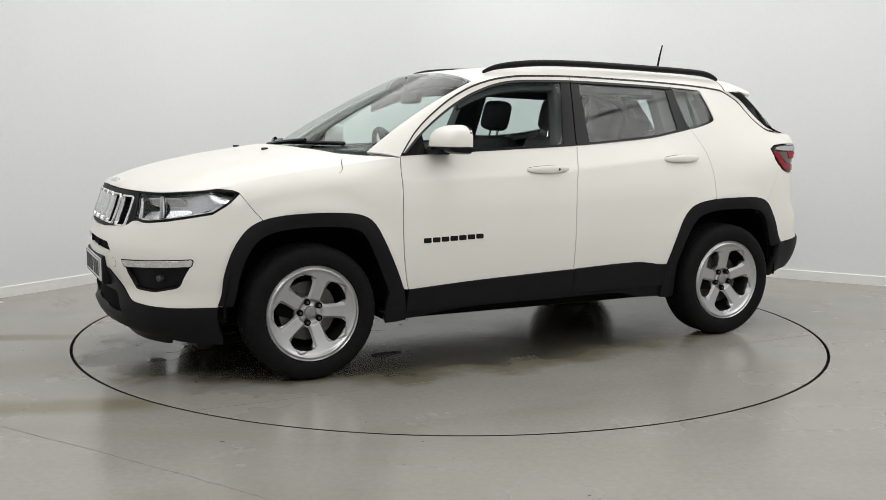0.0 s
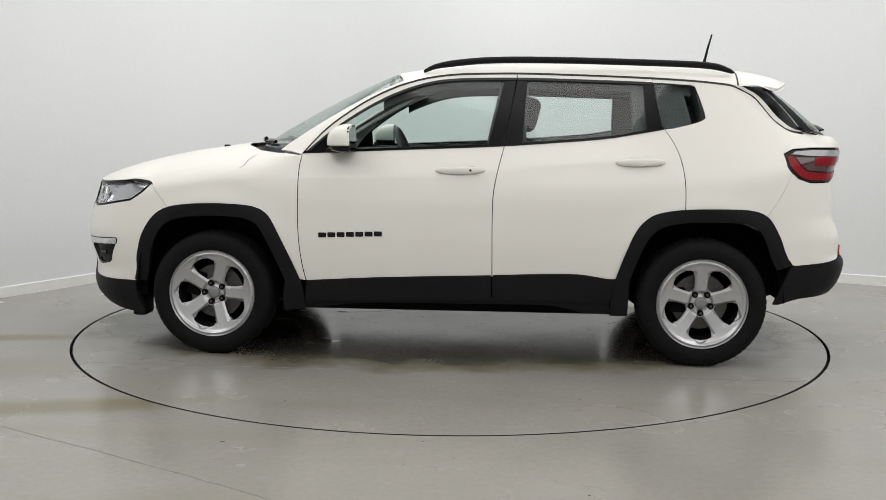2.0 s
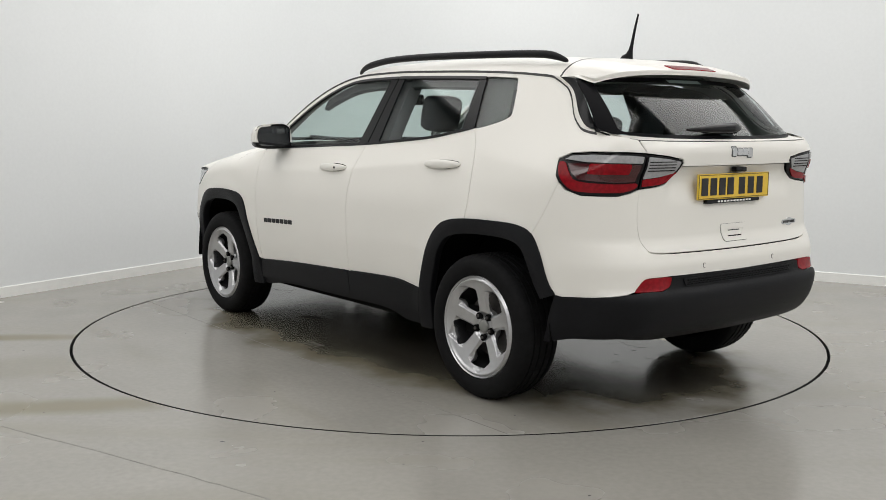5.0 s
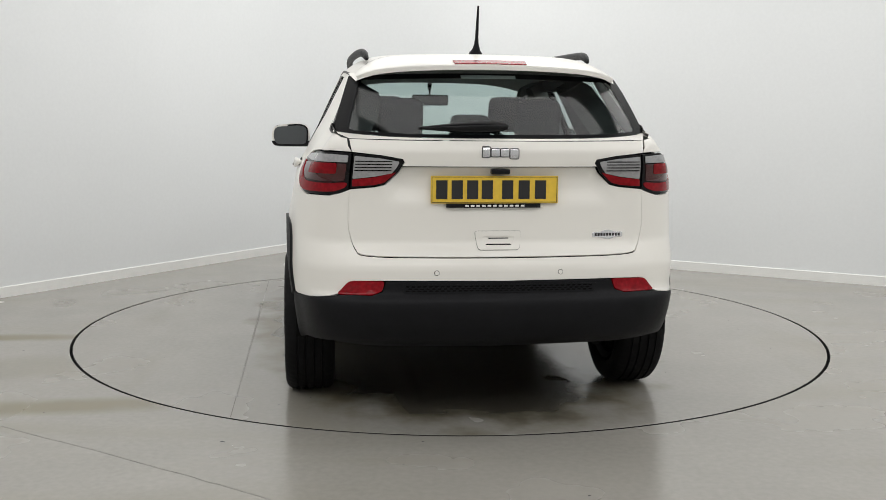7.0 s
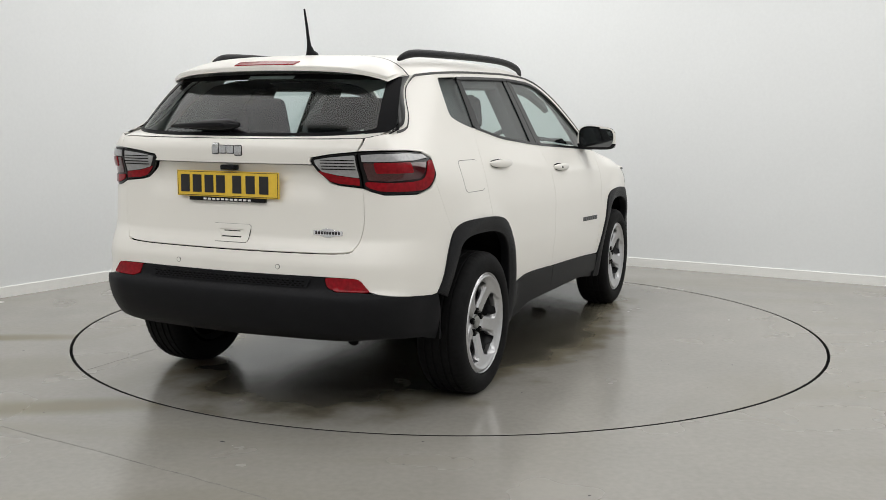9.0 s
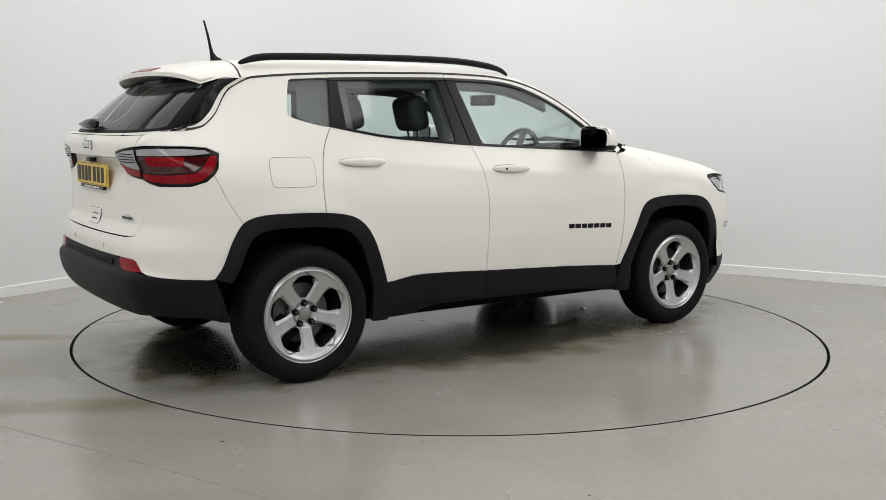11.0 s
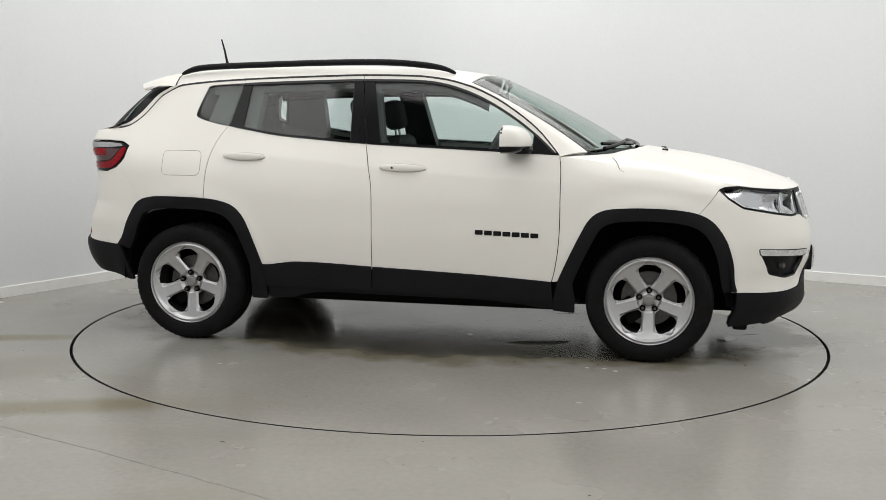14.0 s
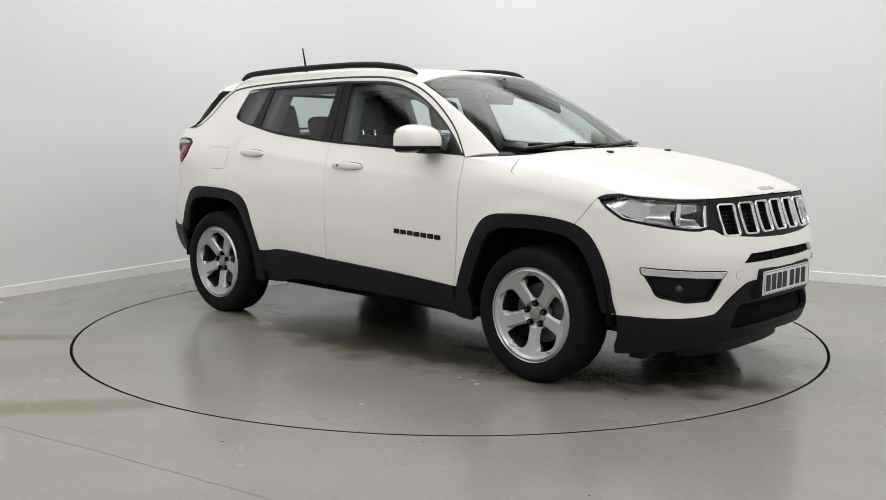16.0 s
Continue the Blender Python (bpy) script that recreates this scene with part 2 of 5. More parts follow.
def flat_mesh(outline, holes, step):
    loops = [resample(clean(np.array(o, float)), step) for o in [outline, *holes]]
    lo, hi = loops[0].min(0), loops[0].max(0)
    gx = np.arange(lo[0] + step[0] / 2, hi[0], step[0])
    gy = np.arange(lo[1] + step[1] / 2, hi[1], step[1])
    grid = np.array([(x + (0.5 * step[0] if j % 2 else 0), y) for j, y in enumerate(gy) for x in gx]) if len(gx) and len(gy) else np.zeros((0, 2))
    if len(grid):
        ok = inside(loops[0], grid)
        for h in loops[1:]:
            ok &= ~inside(h, grid)
        edge = np.concatenate(loops)
        near = np.min(np.abs((grid[:, None, :] - edge[None]) / step).max(2), axis=1) > 0.45
        grid = grid[ok & near]
    pts, edges = [], []
    for l in loops:
        s = len(pts)
        pts += list(l)
        edges += [(s + i, s + (i + 1) % len(l)) for i in range(len(l))]
    pts += list(grid)
    v, e, f, ov, oe, of = delaunay_2d_cdt([Vector(p) for p in pts], edges, [], 0, 1e-6)
    v = np.array([tuple(q) for q in v])
    tri = np.array([t for t in f if len(t) == 3])
    mid = v[tri].mean(1)
    ok = inside(loops[0], mid)
    for h in loops[1:]:
        ok &= ~inside(h, mid)
    a, b, c = v[tri[:, 0]], v[tri[:, 1]], v[tri[:, 2]]
    area = (b[:, 0] - a[:, 0]) * (c[:, 1] - a[:, 1]) - (b[:, 1] - a[:, 1]) * (c[:, 0] - a[:, 0])
    tri = tri[ok & (np.abs(area) > 1e-10)]
    area = area[ok & (np.abs(area) > 1e-10)]
    tri[area < 0] = tri[area < 0][:, ::-1]
    return v, tri


def panel(name, outline, surf, mat, parent, label="", holes=(), step=(0.04, 0.04), off=0.0, flange=0.008, mirror=False, edge=0.002):
    """A sheet with a turned-in rim, laid on surf(u, v) -> points. Its outside is the side of the normal du x dv."""
    v, tri = flat_mesh(outline, list(holes), np.array(step, float))
    e = 2e-3
    p = surf(v[:, 0], v[:, 1])
    du = surf(v[:, 0] + e, v[:, 1]) - surf(v[:, 0] - e, v[:, 1])
    dv = surf(v[:, 0], v[:, 1] + e) - surf(v[:, 0], v[:, 1] - e)
    n = np.cross(du, dv)
    n /= np.maximum(np.linalg.norm(n, axis=1, keepdims=True), 1e-12)
    p = p + n * off
    count = {}
    for t in tri:
        for i in range(3):
            a, b = int(t[i]), int(t[(i + 1) % 3])
            count[(a, b)] = 1
    rim = [(a, b) for (a, b) in count if (b, a) not in count]
    verts, norms, faces = [p], [n], [tuple(t) for t in tri]
    if flange:
        base = len(p)
        ids = sorted({a for ed in rim for a in ed})
        at = {a: k for k, a in enumerate(ids)}
        outw = np.zeros((len(ids), 3))
        for a, b in rim:
            d = np.cross(p[b] - p[a], n[a])
            d /= max(np.linalg.norm(d), 1e-9)
            outw[at[a]] += d
            outw[at[b]] += d
        outw /= np.maximum(np.linalg.norm(outw, axis=1, keepdims=True), 1e-9)
        m = len(ids)
        lip = n[ids] + outw
        lip /= np.linalg.norm(lip, axis=1, keepdims=True)
        verts += [p[ids] - n[ids] * edge + outw * min(edge * 0.5, 0.0008), p[ids] - n[ids] * flange]
        norms += [(lip + outw) / np.linalg.norm(lip + outw, axis=1, keepdims=True), outw]
        for a, b in rim:
            i, j = at[a], at[b]
            faces.append((b, a, base + i, base + j))
            faces.append((base + j, base + i, base + m + i, base + m + j))
    verts, norms = np.concatenate(verts), np.concatenate(norms)
    if mirror:
        verts, norms = verts * (1, -1, 1), norms * (1, -1, 1)
        faces = [f[::-1] for f in faces]
    return mesh_object(name, verts, faces, mat, parent, label, norms)


def both(name, outline, surf, mat, parents, label="", **kw):
    """The same sheet on the left and on the right side."""
    return [panel(name, outline, surf, mat, parents[0], label, **kw), panel(name, outline, surf, mat, parents[1], label, mirror=True, **kw)]


def tube(points, radius, sides=10, taper=None, squash=(1, 1)):
    """A rod along points."""
    p = np.array(points, float)
    verts, faces = [], []
    n = len(p)
    for i in range(n):
        d = p[min(i + 1, n - 1)] - p[max(i - 1, 0)]
        d /= np.linalg.norm(d)
        s = np.cross(d, (0, 0, 1)) if abs(d[2]) < 0.9 else np.cross(d, (1, 0, 0))
        s /= np.linalg.norm(s)
        t = np.cross(s, d)
        r = radius if taper is None else taper[i]
        for k in range(sides):
            a = 2 * math.pi * k / sides
            verts.append(p[i] + r * (s * math.cos(a) * squash[0] + t * math.sin(a) * squash[1]))
    for i in range(n - 1):
        for k in range(sides):
            l = (k + 1) % sides
            faces.append((i * sides + k, i * sides + l, (i + 1) * sides + l, (i + 1) * sides + k))
    faces.append(tuple(range(sides - 1, -1, -1)))
    faces.append(tuple(range((n - 1) * sides, n * sides)))
    return to_bm(verts, faces)


# ---- room ----
CORNER = Vector((-1.134, 4.289))
EL = Vector((-0.516, -0.857)).normalized()
ER = Vector((0.870, -0.492)).normalized()
LEN_L, LEN_R, BEND = 11.0, 9.5, 1.1


def wall_line():
    """Plan of the two walls seen, joined by a rounded inner corner."""
    pts = [CORNER + EL * LEN_L, CORNER + EL * BEND]
    for k in range(1, 16):
        t = k / 16
        pts.append((1 - t) ** 2 * (CORNER + EL * BEND) + 2 * t * (1 - t) * CORNER + t * t * (CORNER + ER * BEND))
    return pts + [CORNER + ER * BEND, CORNER + ER * LEN_R]


def ribbon(name, line, z0, z1, inward, depth, mat, bevel=0.0):
    """A band of that height and depth along a plan line; inward: side on which it lies."""
    verts, faces = [], []
    n = len(line)
    for i, q in enumerate(line):
        d = (line[min(i + 1, n - 1)] - line[max(i - 1, 0)]).normalized()
        s = Vector((d.y, -d.x)) * inward
        for w, z in ((0, z0), (depth, z0), (depth, z1 - bevel), (depth - bevel, z1), (0, z1)):
            r = q + s * w
            verts.append((r.x, r.y, z))
    for i in range(n - 1):
        for k in range(5):
            l = (k + 1) % 5
            faces.append((i * 5 + k, i * 5 + l, (i + 1) * 5 + l, (i + 1) * 5 + k))
    faces += [(0, 1, 2, 3, 4), tuple((n - 1) * 5 + k for k in (4, 3, 2, 1, 0))]
    bm = to_bm(verts, faces)
    return part(name, bm, mat, None, smooth=True, angle=35)


line = wall_line()
tagged(ribbon("wall_back", line, 0, CEIL, -1, 0.2, WALL), "smooth white painted studio wall with a rounded corner", "wall", kind="structure")
tagged(ribbon("baseboard", [q for q in line], 0, 0.078, 1, 0.014, TRIM, 0.004), "low white skirting board along the studio wall", "skirting", kind="structure")
A, B = line[0], line[-1]
FAR = CORNER + EL * LEN_L + ER * LEN_R
tagged(ribbon("wall_left", [FAR, A], 0, CEIL, -1, 0.2, WALL), "plain white painted studio wall", "wall", kind="structure")
tagged(ribbon("wall_right", [B, FAR], 0, CEIL, -1, 0.2, WALL), "plain white painted studio wall", "wall", kind="structure")

RADIUS = 2.2586


def floor_mesh():
    """The floor slab with a round opening for the turntable."""
    poly = [CORNER - EL * 0.4 - ER * 0.4, A + EL * 0.4 - ER * 0.4, FAR + EL * 0.4 + ER * 0.4, B + ER * 0.4 - EL * 0.4]
    ring = [(math.cos(2 * math.pi * k / 256) * (RADIUS + 0.007), math.sin(2 * math.pi * k / 256) * (RADIUS + 0.007)) for k in range(256)]
    v, tri = flat_mesh(np.array([tuple(q) for q in poly]), [np.array(ring)], np.array((0.9, 0.9)))
    verts = [(x, y, 0) for x, y in v]
    faces = [tuple(t) for t in tri]
    s = len(verts)
    verts += [(x, y, 0) for x, y in ring] + [(x, y, -0.004) for x, y in ring]
    for k in range(256):
        l = (k + 1) % 256
        faces.append((s + k, s + l, s + 256 + l, s + 256 + k))
    return to_bm(verts, faces)


floor = tagged(part("floor", floor_mesh(), FLOOR, None), "grey painted concrete studio floor, faintly stained", "floor", kind="structure")
pit_v, pit_f = spun([(0.0, -0.055), (RADIUS + 0.0075, -0.055), (RADIUS + 0.0075, -0.002)], 256, "Z")
tagged(part("turntable_pit", to_bm(pit_v, pit_f), PIT, None), "dark gap beneath the turntable", "pit", kind="structure")
bm = bmesh.new()
for q in (CORNER - EL * 0.4 - ER * 0.4, A + EL * 0.4 - ER * 0.4, FAR + EL * 0.4 + ER * 0.4, B + ER * 0.4 - EL * 0.4):
    bm.verts.new((q.x, q.y, CEIL))
f = bm.faces.new(bm.verts)
bmesh.ops.solidify(bm, geom=[f], thickness=-0.1)
tagged(part("ceiling", bm, CEILING, None), "plain white studio ceiling", "ceiling", kind="structure")


def light_frame(x, y, sx, sy, turn):
    bm = bmesh.new()
    w = 0.06
    for a, b, c, d in ((-sx / 2 - w, sx / 2 + w, -sy / 2 - w, -sy / 2), (-sx / 2 - w, sx / 2 + w, sy / 2, sy / 2 + w), (-sx / 2 - w, -sx / 2, -sy / 2, sy / 2), (sx / 2, sx / 2 + w, -sy / 2, sy / 2)):
        box_bm(a, b, c, d, -0.10, 0.0, 0.008, bm)
    ob = part("ceiling_light", bm, TRIM, None)
    ob.matrix_world = pose(x, y, CEIL, 0, 0, turn)
    return tagged(ob, "white frame of a long ceiling light panel", "ceiling light", "ceiling lights")


for x, y, sx, sy, turn, watts in STRIPS:
    light_frame(x, y, sx, sy, turn)

# ---- turntable ----
tv, tf = spun([(0.0, 0.0), (0.6, 0.0), (1.4, 0.0), (RADIUS - 0.0115, 0.0), (RADIUS - 0.010, -0.0012)], 256, "Z")
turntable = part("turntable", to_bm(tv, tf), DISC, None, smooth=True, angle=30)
# Disc side drawn near black: the gap's shade is put into its colour.
rv, rf = spun([(RADIUS - 0.010, -0.0012), (RADIUS - 0.010, -0.05), (0.0, -0.05)], 256, "Z")
part("rim_edge", to_bm(rv, rf), PIT, turntable, "disc edge, near black for the gap's shade")
tagged(turntable, "round grey painted turntable set flush in the floor", "turntable")

# ---- car surfaces: x ahead of the rear axle, y to the left, z up ----


def curve(xs, ys):
    """Smooth monotone curve through points; takes arrays."""
    o = np.argsort(xs)
    xs, ys = np.array(xs, float)[o], np.array(ys, float)[o]
    h, d = np.diff(xs), np.diff(ys) / np.diff(xs)
    m = np.zeros(len(xs))
    m[0], m[-1] = d[0], d[-1]
    for i in range(1, len(xs) - 1):
        if d[i - 1] * d[i] > 0:
            w1, w2 = 2 * h[i] + h[i - 1], h[i] + 2 * h[i - 1]
            m[i] = (w1 + w2) / (w1 / d[i - 1] + w2 / d[i])

    def f(x):
        x = np.clip(np.asarray(x, float), xs[0], xs[-1])
        i = np.clip(np.searchsorted(xs, x) - 1, 0, len(xs) - 2)
        t = (x - xs[i]) / h[i]
        return (2 * t ** 3 - 3 * t ** 2 + 1) * ys[i] + (t ** 3 - 2 * t ** 2 + t) * h[i] * m[i] + (3 * t ** 2 - 2 * t ** 3) * ys[i + 1] + (t ** 3 - t ** 2) * h[i] * m[i + 1]

    return f


def step01(t):
    t = np.clip(t, 0, 1)
    return t * t * (3 - 2 * t)


REF = smooth_line([(3.535, -0.2), (3.545, 0), (3.540, 0.2), (3.513, 0.38), (3.462, 0.52), (3.372, 0.658), (3.228, 0.764), (3.03, 0.816), (2.80, 0.840), (2.50, 0.855), (2.1, 0.866), (1.6, 0.874), (1.1, 0.875), (0.6, 0.872), (0.2, 0.864), (-0.1, 0.857), (-0.35, 0.846), (-0.52, 0.820), (-0.660, 0.757), (-0.740, 0.65), (-0.770, 0.51), (-0.785, 0.3), (-0.79, 0.0), (-0.785, -0.3)], count=14)
k0 = int(np.argmin(np.abs(REF[:60, 1])))
k1 = len(REF) - 60 + int(np.argmin(np.abs(REF[-60:, 1])))
REF = REF[k0:k1 + 1]
REF_U = np.concatenate([[0], np.cumsum(np.linalg.norm(np.diff(REF, axis=0), axis=1))])
UMAX = REF_U[-1]


def ref(u):
    u = np.asarray(u, float)
    neg = (u < 0) | (u > UMAX)
    w = np.where(u < 0, -u, np.where(u > UMAX, 2 * UMAX - u, u))
    return np.interp(w, REF_U, REF[:, 0]), np.interp(w, REF_U, REF[:, 1]) * np.where(neg, -1, 1)


def us(x):
    """Place along the contour on the left flank, by x."""
    return float(np.interp(-x, -REF[:, 0], REF_U))


MIDF = int(np.argmax(REF[:, 1] > 0.79))
MIDR = len(REF) - 1 - int(np.argmax(REF[::-1, 1] > 0.79))


def uf(y):
    """Place along the contour on the front, by y."""
    return math.copysign(float(np.interp(abs(y), REF[:MIDF, 1], REF_U[:MIDF])), y)


def ur(y):
    """Place along the contour on the rear, by y."""
    w = float(np.interp(-abs(y), -REF[MIDR:, 1], REF_U[MIDR:]))
    return w if y >= 0 else 2 * UMAX - w


FX = curve([0.15, 0.22, 0.30, 0.36, 0.45, 0.55, 0.65, 0.75, 0.85, 0.95, 1.02], [-0.14, -0.09, -0.03, -0.02, -0.035, -0.01, 0.0, -0.02, -0.056, -0.09, -0.15])
RX = curve([0.30, 0.35, 0.40, 0.48, 0.535, 0.552, 0.586, 0.605, 0.67, 0.73, 0.80, 0.95, 1.04, 1.10, 1.16, 1.20, 1.26, 1.35, 1.5], [0.13, 0.07, 0.012, -0.026, -0.034, -0.032, -0.010, -0.007, -0.007, 0.010, 0.040, 0.044, 0.038, 0.016, 0.010, 0.030, 0.10, 0.21, 0.37])
SZ = curve([0.10, 0.22, 0.33, 0.45, 0.56, 0.68, 0.80, 0.92, 1.0, 1.1, 1.2, 1.35], [0.88, 0.93, 0.957, 0.975, 0.99, 1.0, 1.0, 0.995, 0.987, 0.975, 0.955, 0.92])
G0 = curve([-0.6, -0.4, -0.1, 0.3, 1.0, 1.6, 2.0, 2.2, 2.5, 2.8, 3.2], [0.73, 0.765, 0.775, 0.778, 0.778, 0.772, 0.768, 0.772, 0.80, 0.88, 1.0])
GS = curve([-0.6, -0.4, 0.0, 0.3, 1.0, 2.0, 2.6], [0.75, 0.70, 0.50, 0.47, 0.46, 0.46, 0.5])


ZS = curve([2.0, 2.15, 2.4, 2.7, 2.9, 3.05, 3.2, 3.3, 3.42, 3.5, 3.56], [1.10, 1.096, 1.066, 1.028, 0.998, 0.972, 0.953, 0.945, 0.937, 0.94, 0.944])


CREASE = curve([0.0, 0.3, 0.75, 1.22, 1.9, 2.4], [1.095, 1.088, 1.055, 1.012, 0.985, 0.972])


def body(u, z):
    """The outer skin round the car, from the front's middle over the left flank to the rear."""
    u, z = np.asarray(u, float), np.asarray(z, float)
    x0, y0 = ref(u)
    x = x0 + step01((x0 - 2.7) / 0.7) * FX(z) + step01((-0.25 - x0) / 0.45) * RX(z)
    a, b, k = np.abs(y0) * SZ(z), G0(x0) - GS(x0) * (z - 1.15) - 0.12 * np.maximum(z - 1.3, 0) ** 2, 0.05
    h = np.clip(0.5 + 0.5 * (b - a) / k, 0, 1)
    y = b + (a - b) * h - k * h * (1 - h)
    t = np.clip((z - ZS(x0) + 0.10) / 0.10, 0, 1.3)
    y = y - 0.060 * t ** 2.2 * step01((x0 - 2.12) / 0.35) * (1 - step01((x0 - 3.0) / 0.22))
    d = z - CREASE(x0)
    y = y + 0.015 * step01((x0 - 0.05) / 0.5) * (1 - step01((x0 - 1.9) / 0.5)) * np.exp(-np.sqrt(d * d + 0.0002) / 0.06)
    for wx, w in ((2.636, 0.44), (0.0, 0.44)):
        d = np.hypot((x0 - wx) / w, (z - 0.38) / 0.46)
        y = y + 0.014 * np.exp(-((d - 1.0) / 0.13) ** 2)
    return np.stack([x, y * np.sign(y0), z + 0 * u], -1)


def at(kind, c, z):
    return ({"s": us, "f": uf, "r": ur}[kind](c), z)


def route(text):
    """Outline from 's x z', 'f y z', 'r y z' items: flank by x, front or rear by y."""
    out = []
    for item in text.split(","):
        k, c, z = item.split()
        out.append(at(k, float(c), float(z)))
    return np.array(out)


# shoulder line from the front's middle to the door
SU = np.linspace(0, us(2.145), 90)
SHO = body(SU, ZS(ref(SU)[0]))
ORD = np.argsort(SHO[:, 0])


def hood_z(x, y):
    ye, zs = np.interp(x, SHO[ORD, 0], SHO[ORD, 1]), np.interp(x, SHO[ORD, 0], SHO[ORD, 2])
    zc = HOODC(x)
    a = np.clip(np.abs(y) / np.maximum(ye, 0.02), 0, 1.2)
    return zc - (zc - zs) * (0.35 * a ** 2 + 0.65 * a ** 4)


HOODC = curve([2.2, 2.45, 2.6, 2.76, 2.93, 3.10, 3.27, 3.40, 3.475], [1.165, 1.155, 1.147, 1.124, 1.098, 1.062, 1.017, 0.972, 0.943])


def hood(u, v):
    return np.stack([-v, u, hood_z(-v, u)], -1)


# drip line over the doors, and on down the rear pillar
ZL = curve([-0.2, -0.164, 0.253, 0.664, 1.009, 1.289, 1.444, 1.597, 1.751, 1.905, 2.03, 2.14], [1.478, 1.485, 1.519, 1.535, 1.543, 1.538, 1.522, 1.485, 1.42, 1.325, 1.225, 1.10])
ROOFC = curve([-0.22, 0.2, 0.7, 1.2, 1.5, 1.7], [1.582, 1.606, 1.615, 1.608, 1.587, 1.560])


def roof(a, q):
    a, q = np.asarray(a, float), np.asarray(q, float)
    xe = 1.60 - 1.80 * q
    xc = 1.69 - 1.895 * q
    ze = ZL(xe)
    ye = body(np.array([us(t) for t in xe]), ze)[:, 1]
    zc = ROOFC(xc)
    n = 4 + 4 * step01(q * 5)
    b = np.minimum(np.abs(a), 1.0)
    return np.stack([xe + (xc - xe) * (1 - b ** 2), ye * np.clip(a, -1, 1), zc - (zc - ze) * (0.16 * b ** 2 + 0.84 * b ** n)], -1)


def screen(a, b):
    """Windscreen: a across, b from foot to top."""
    a, b = np.asarray(a, float), np.asarray(b, float)
    top = roof(a * 0.93, 0 * a)
    foot = np.stack([2.53 - 0.245 * a ** 2, 0.68 * a, 1.128 - 0.006 * a ** 2], -1)
    bulge = (4 * b * (1 - b) * 0.022)[..., None] * np.array([0.5, 0, 0.85])
    return foot + (top - foot) * b[..., None] + bulge


def pillar(a, b):
    """Windscreen pillar: a from the glass outwards to the door frame, b from foot to top."""
    a, b = np.asarray(a, float), np.asarray(b, float)
    inner = screen(1 + 0 * b, b)
    xk = 2.14 - 0.54 * b
    outer = body(np.array([us(t) for t in xk]), ZL(xk))
    p = inner + (outer - inner) * a[..., None]
    return p + (4 * a * (1 - a) * 0.010)[..., None] * np.array([0.45, 0.6, 0.65])


def tail_glass(a, b):
    """Rear screen: a across, b from top to foot."""
    a, b = np.asarray(a, float), np.asarray(b, float)
    c = np.minimum(np.abs(a), 1.05)
    top = np.stack([-0.405 + 0.030 * c ** 2 + 0.065 * c ** 6, 0.600 * a, 1.490 - 0.016 * c ** 2], -1)
    foot = np.stack([-0.752 + 0.07 * c ** 2 + 0.16 * c ** 6, 0.676 * a, 1.207 + 0.026 * c ** 4], -1)
    return top + (foot - top) * b[..., None] + (4 * b * (1 - b) * 0.012)[..., None] * np.array([-0.6, 0, 0.7])


DLINE = smooth_line([at("s", -0.164, 1.485), at("s", -0.263, 1.435), at("s", -0.364, 1.36), at("s", -0.45, 1.28), at("s", -0.53, 1.238), at("r", 0.665, 1.213)], count=5)


def rear_pillar(a, b):
    """Strip beside the rear screen: a from the pillar's outer line inwards, b from top to foot."""
    a, b = np.asarray(a, float), np.asarray(b, float)
    t = np.linspace(0, 1, len(DLINE))
    outer = body(np.interp(b, t, DLINE[:, 0]), np.interp(b, t, DLINE[:, 1]))
    inner = tail_glass(1 + 0 * b, b)
    return outer + (inner - outer) * (1 - a)[..., None] + (4 * a * (1 - a) * 0.004)[..., None] * np.array([-0.5, 0.8, 0.2])


def spoiler_edge(a):
    b = np.abs(a)
    return np.stack([-0.515 + 0.05 * b ** 2 + 0.06 * b ** 8, 0.572 * a, 1.518 - 0.022 * b ** 2 - 0.026 * b ** 8], -1)


def spoiler(a, q):
    a, q = np.asarray(a, float), np.asarray(q, float)
    s, e = roof(a, 1 + 0 * a), spoiler_edge(a)
    return s + (e - s) * q[..., None] + (4 * q * (1 - q) * 0.012)[..., None] * np.array([0, 0, 1.0])


def spoiler_under(a, q):
    """From the glass's top out to the spoiler's edge, seen from below."""
    a, q = np.asarray(a, float), np.asarray(q, float)
    e, g = spoiler_edge(a) - np.array([0, 0, 0.022]), tail_glass(a, 0 * a) + np.array([0.02, 0, 0.012])
    return e + (g - e) * q[..., None]


# ---- car ----
car = new("car")
tagged(car, "white five-door compact SUV with black wheel-arch cladding", "car")

ARCH_F = [(3.104, 0.40), (3.089, 0.47), (3.066, 0.552), (3.021, 0.67), (2.966, 0.757), (2.891, 0.803), (2.781, 0.825), (2.635, 0.833), (2.49, 0.830), (2.385, 0.815), (2.316, 0.772), (2.258, 0.67), (2.195, 0.536), (2.148, 0.425)]
ARCH_R = [(0.451, 0.465), (0.412, 0.578), (0.361, 0.701), (0.308, 0.771), (0.241, 0.810), (0.119, 0.832), (-0.067, 0.838), (-0.223, 0.833), (-0.318, 0.803), (-0.369, 0.732), (-0.416, 0.612), (-0.445, 0.55)]
arch_f = smooth_line([at("s", *q) for q in ARCH_F], count=4)
arch_r = smooth_line([at("s", *q) for q in ARCH_R], count=4)


def shrink(arc, x, z, fx, fz):
    c = np.array((us(x), z))
    return c + (arc - c) * (fx, fz)


inner_f = shrink(arch_f, 2.636, 0.36, 0.845, 0.86)
inner_r = shrink(arch_r, 0.0, 0.36, 0.845, 0.86)

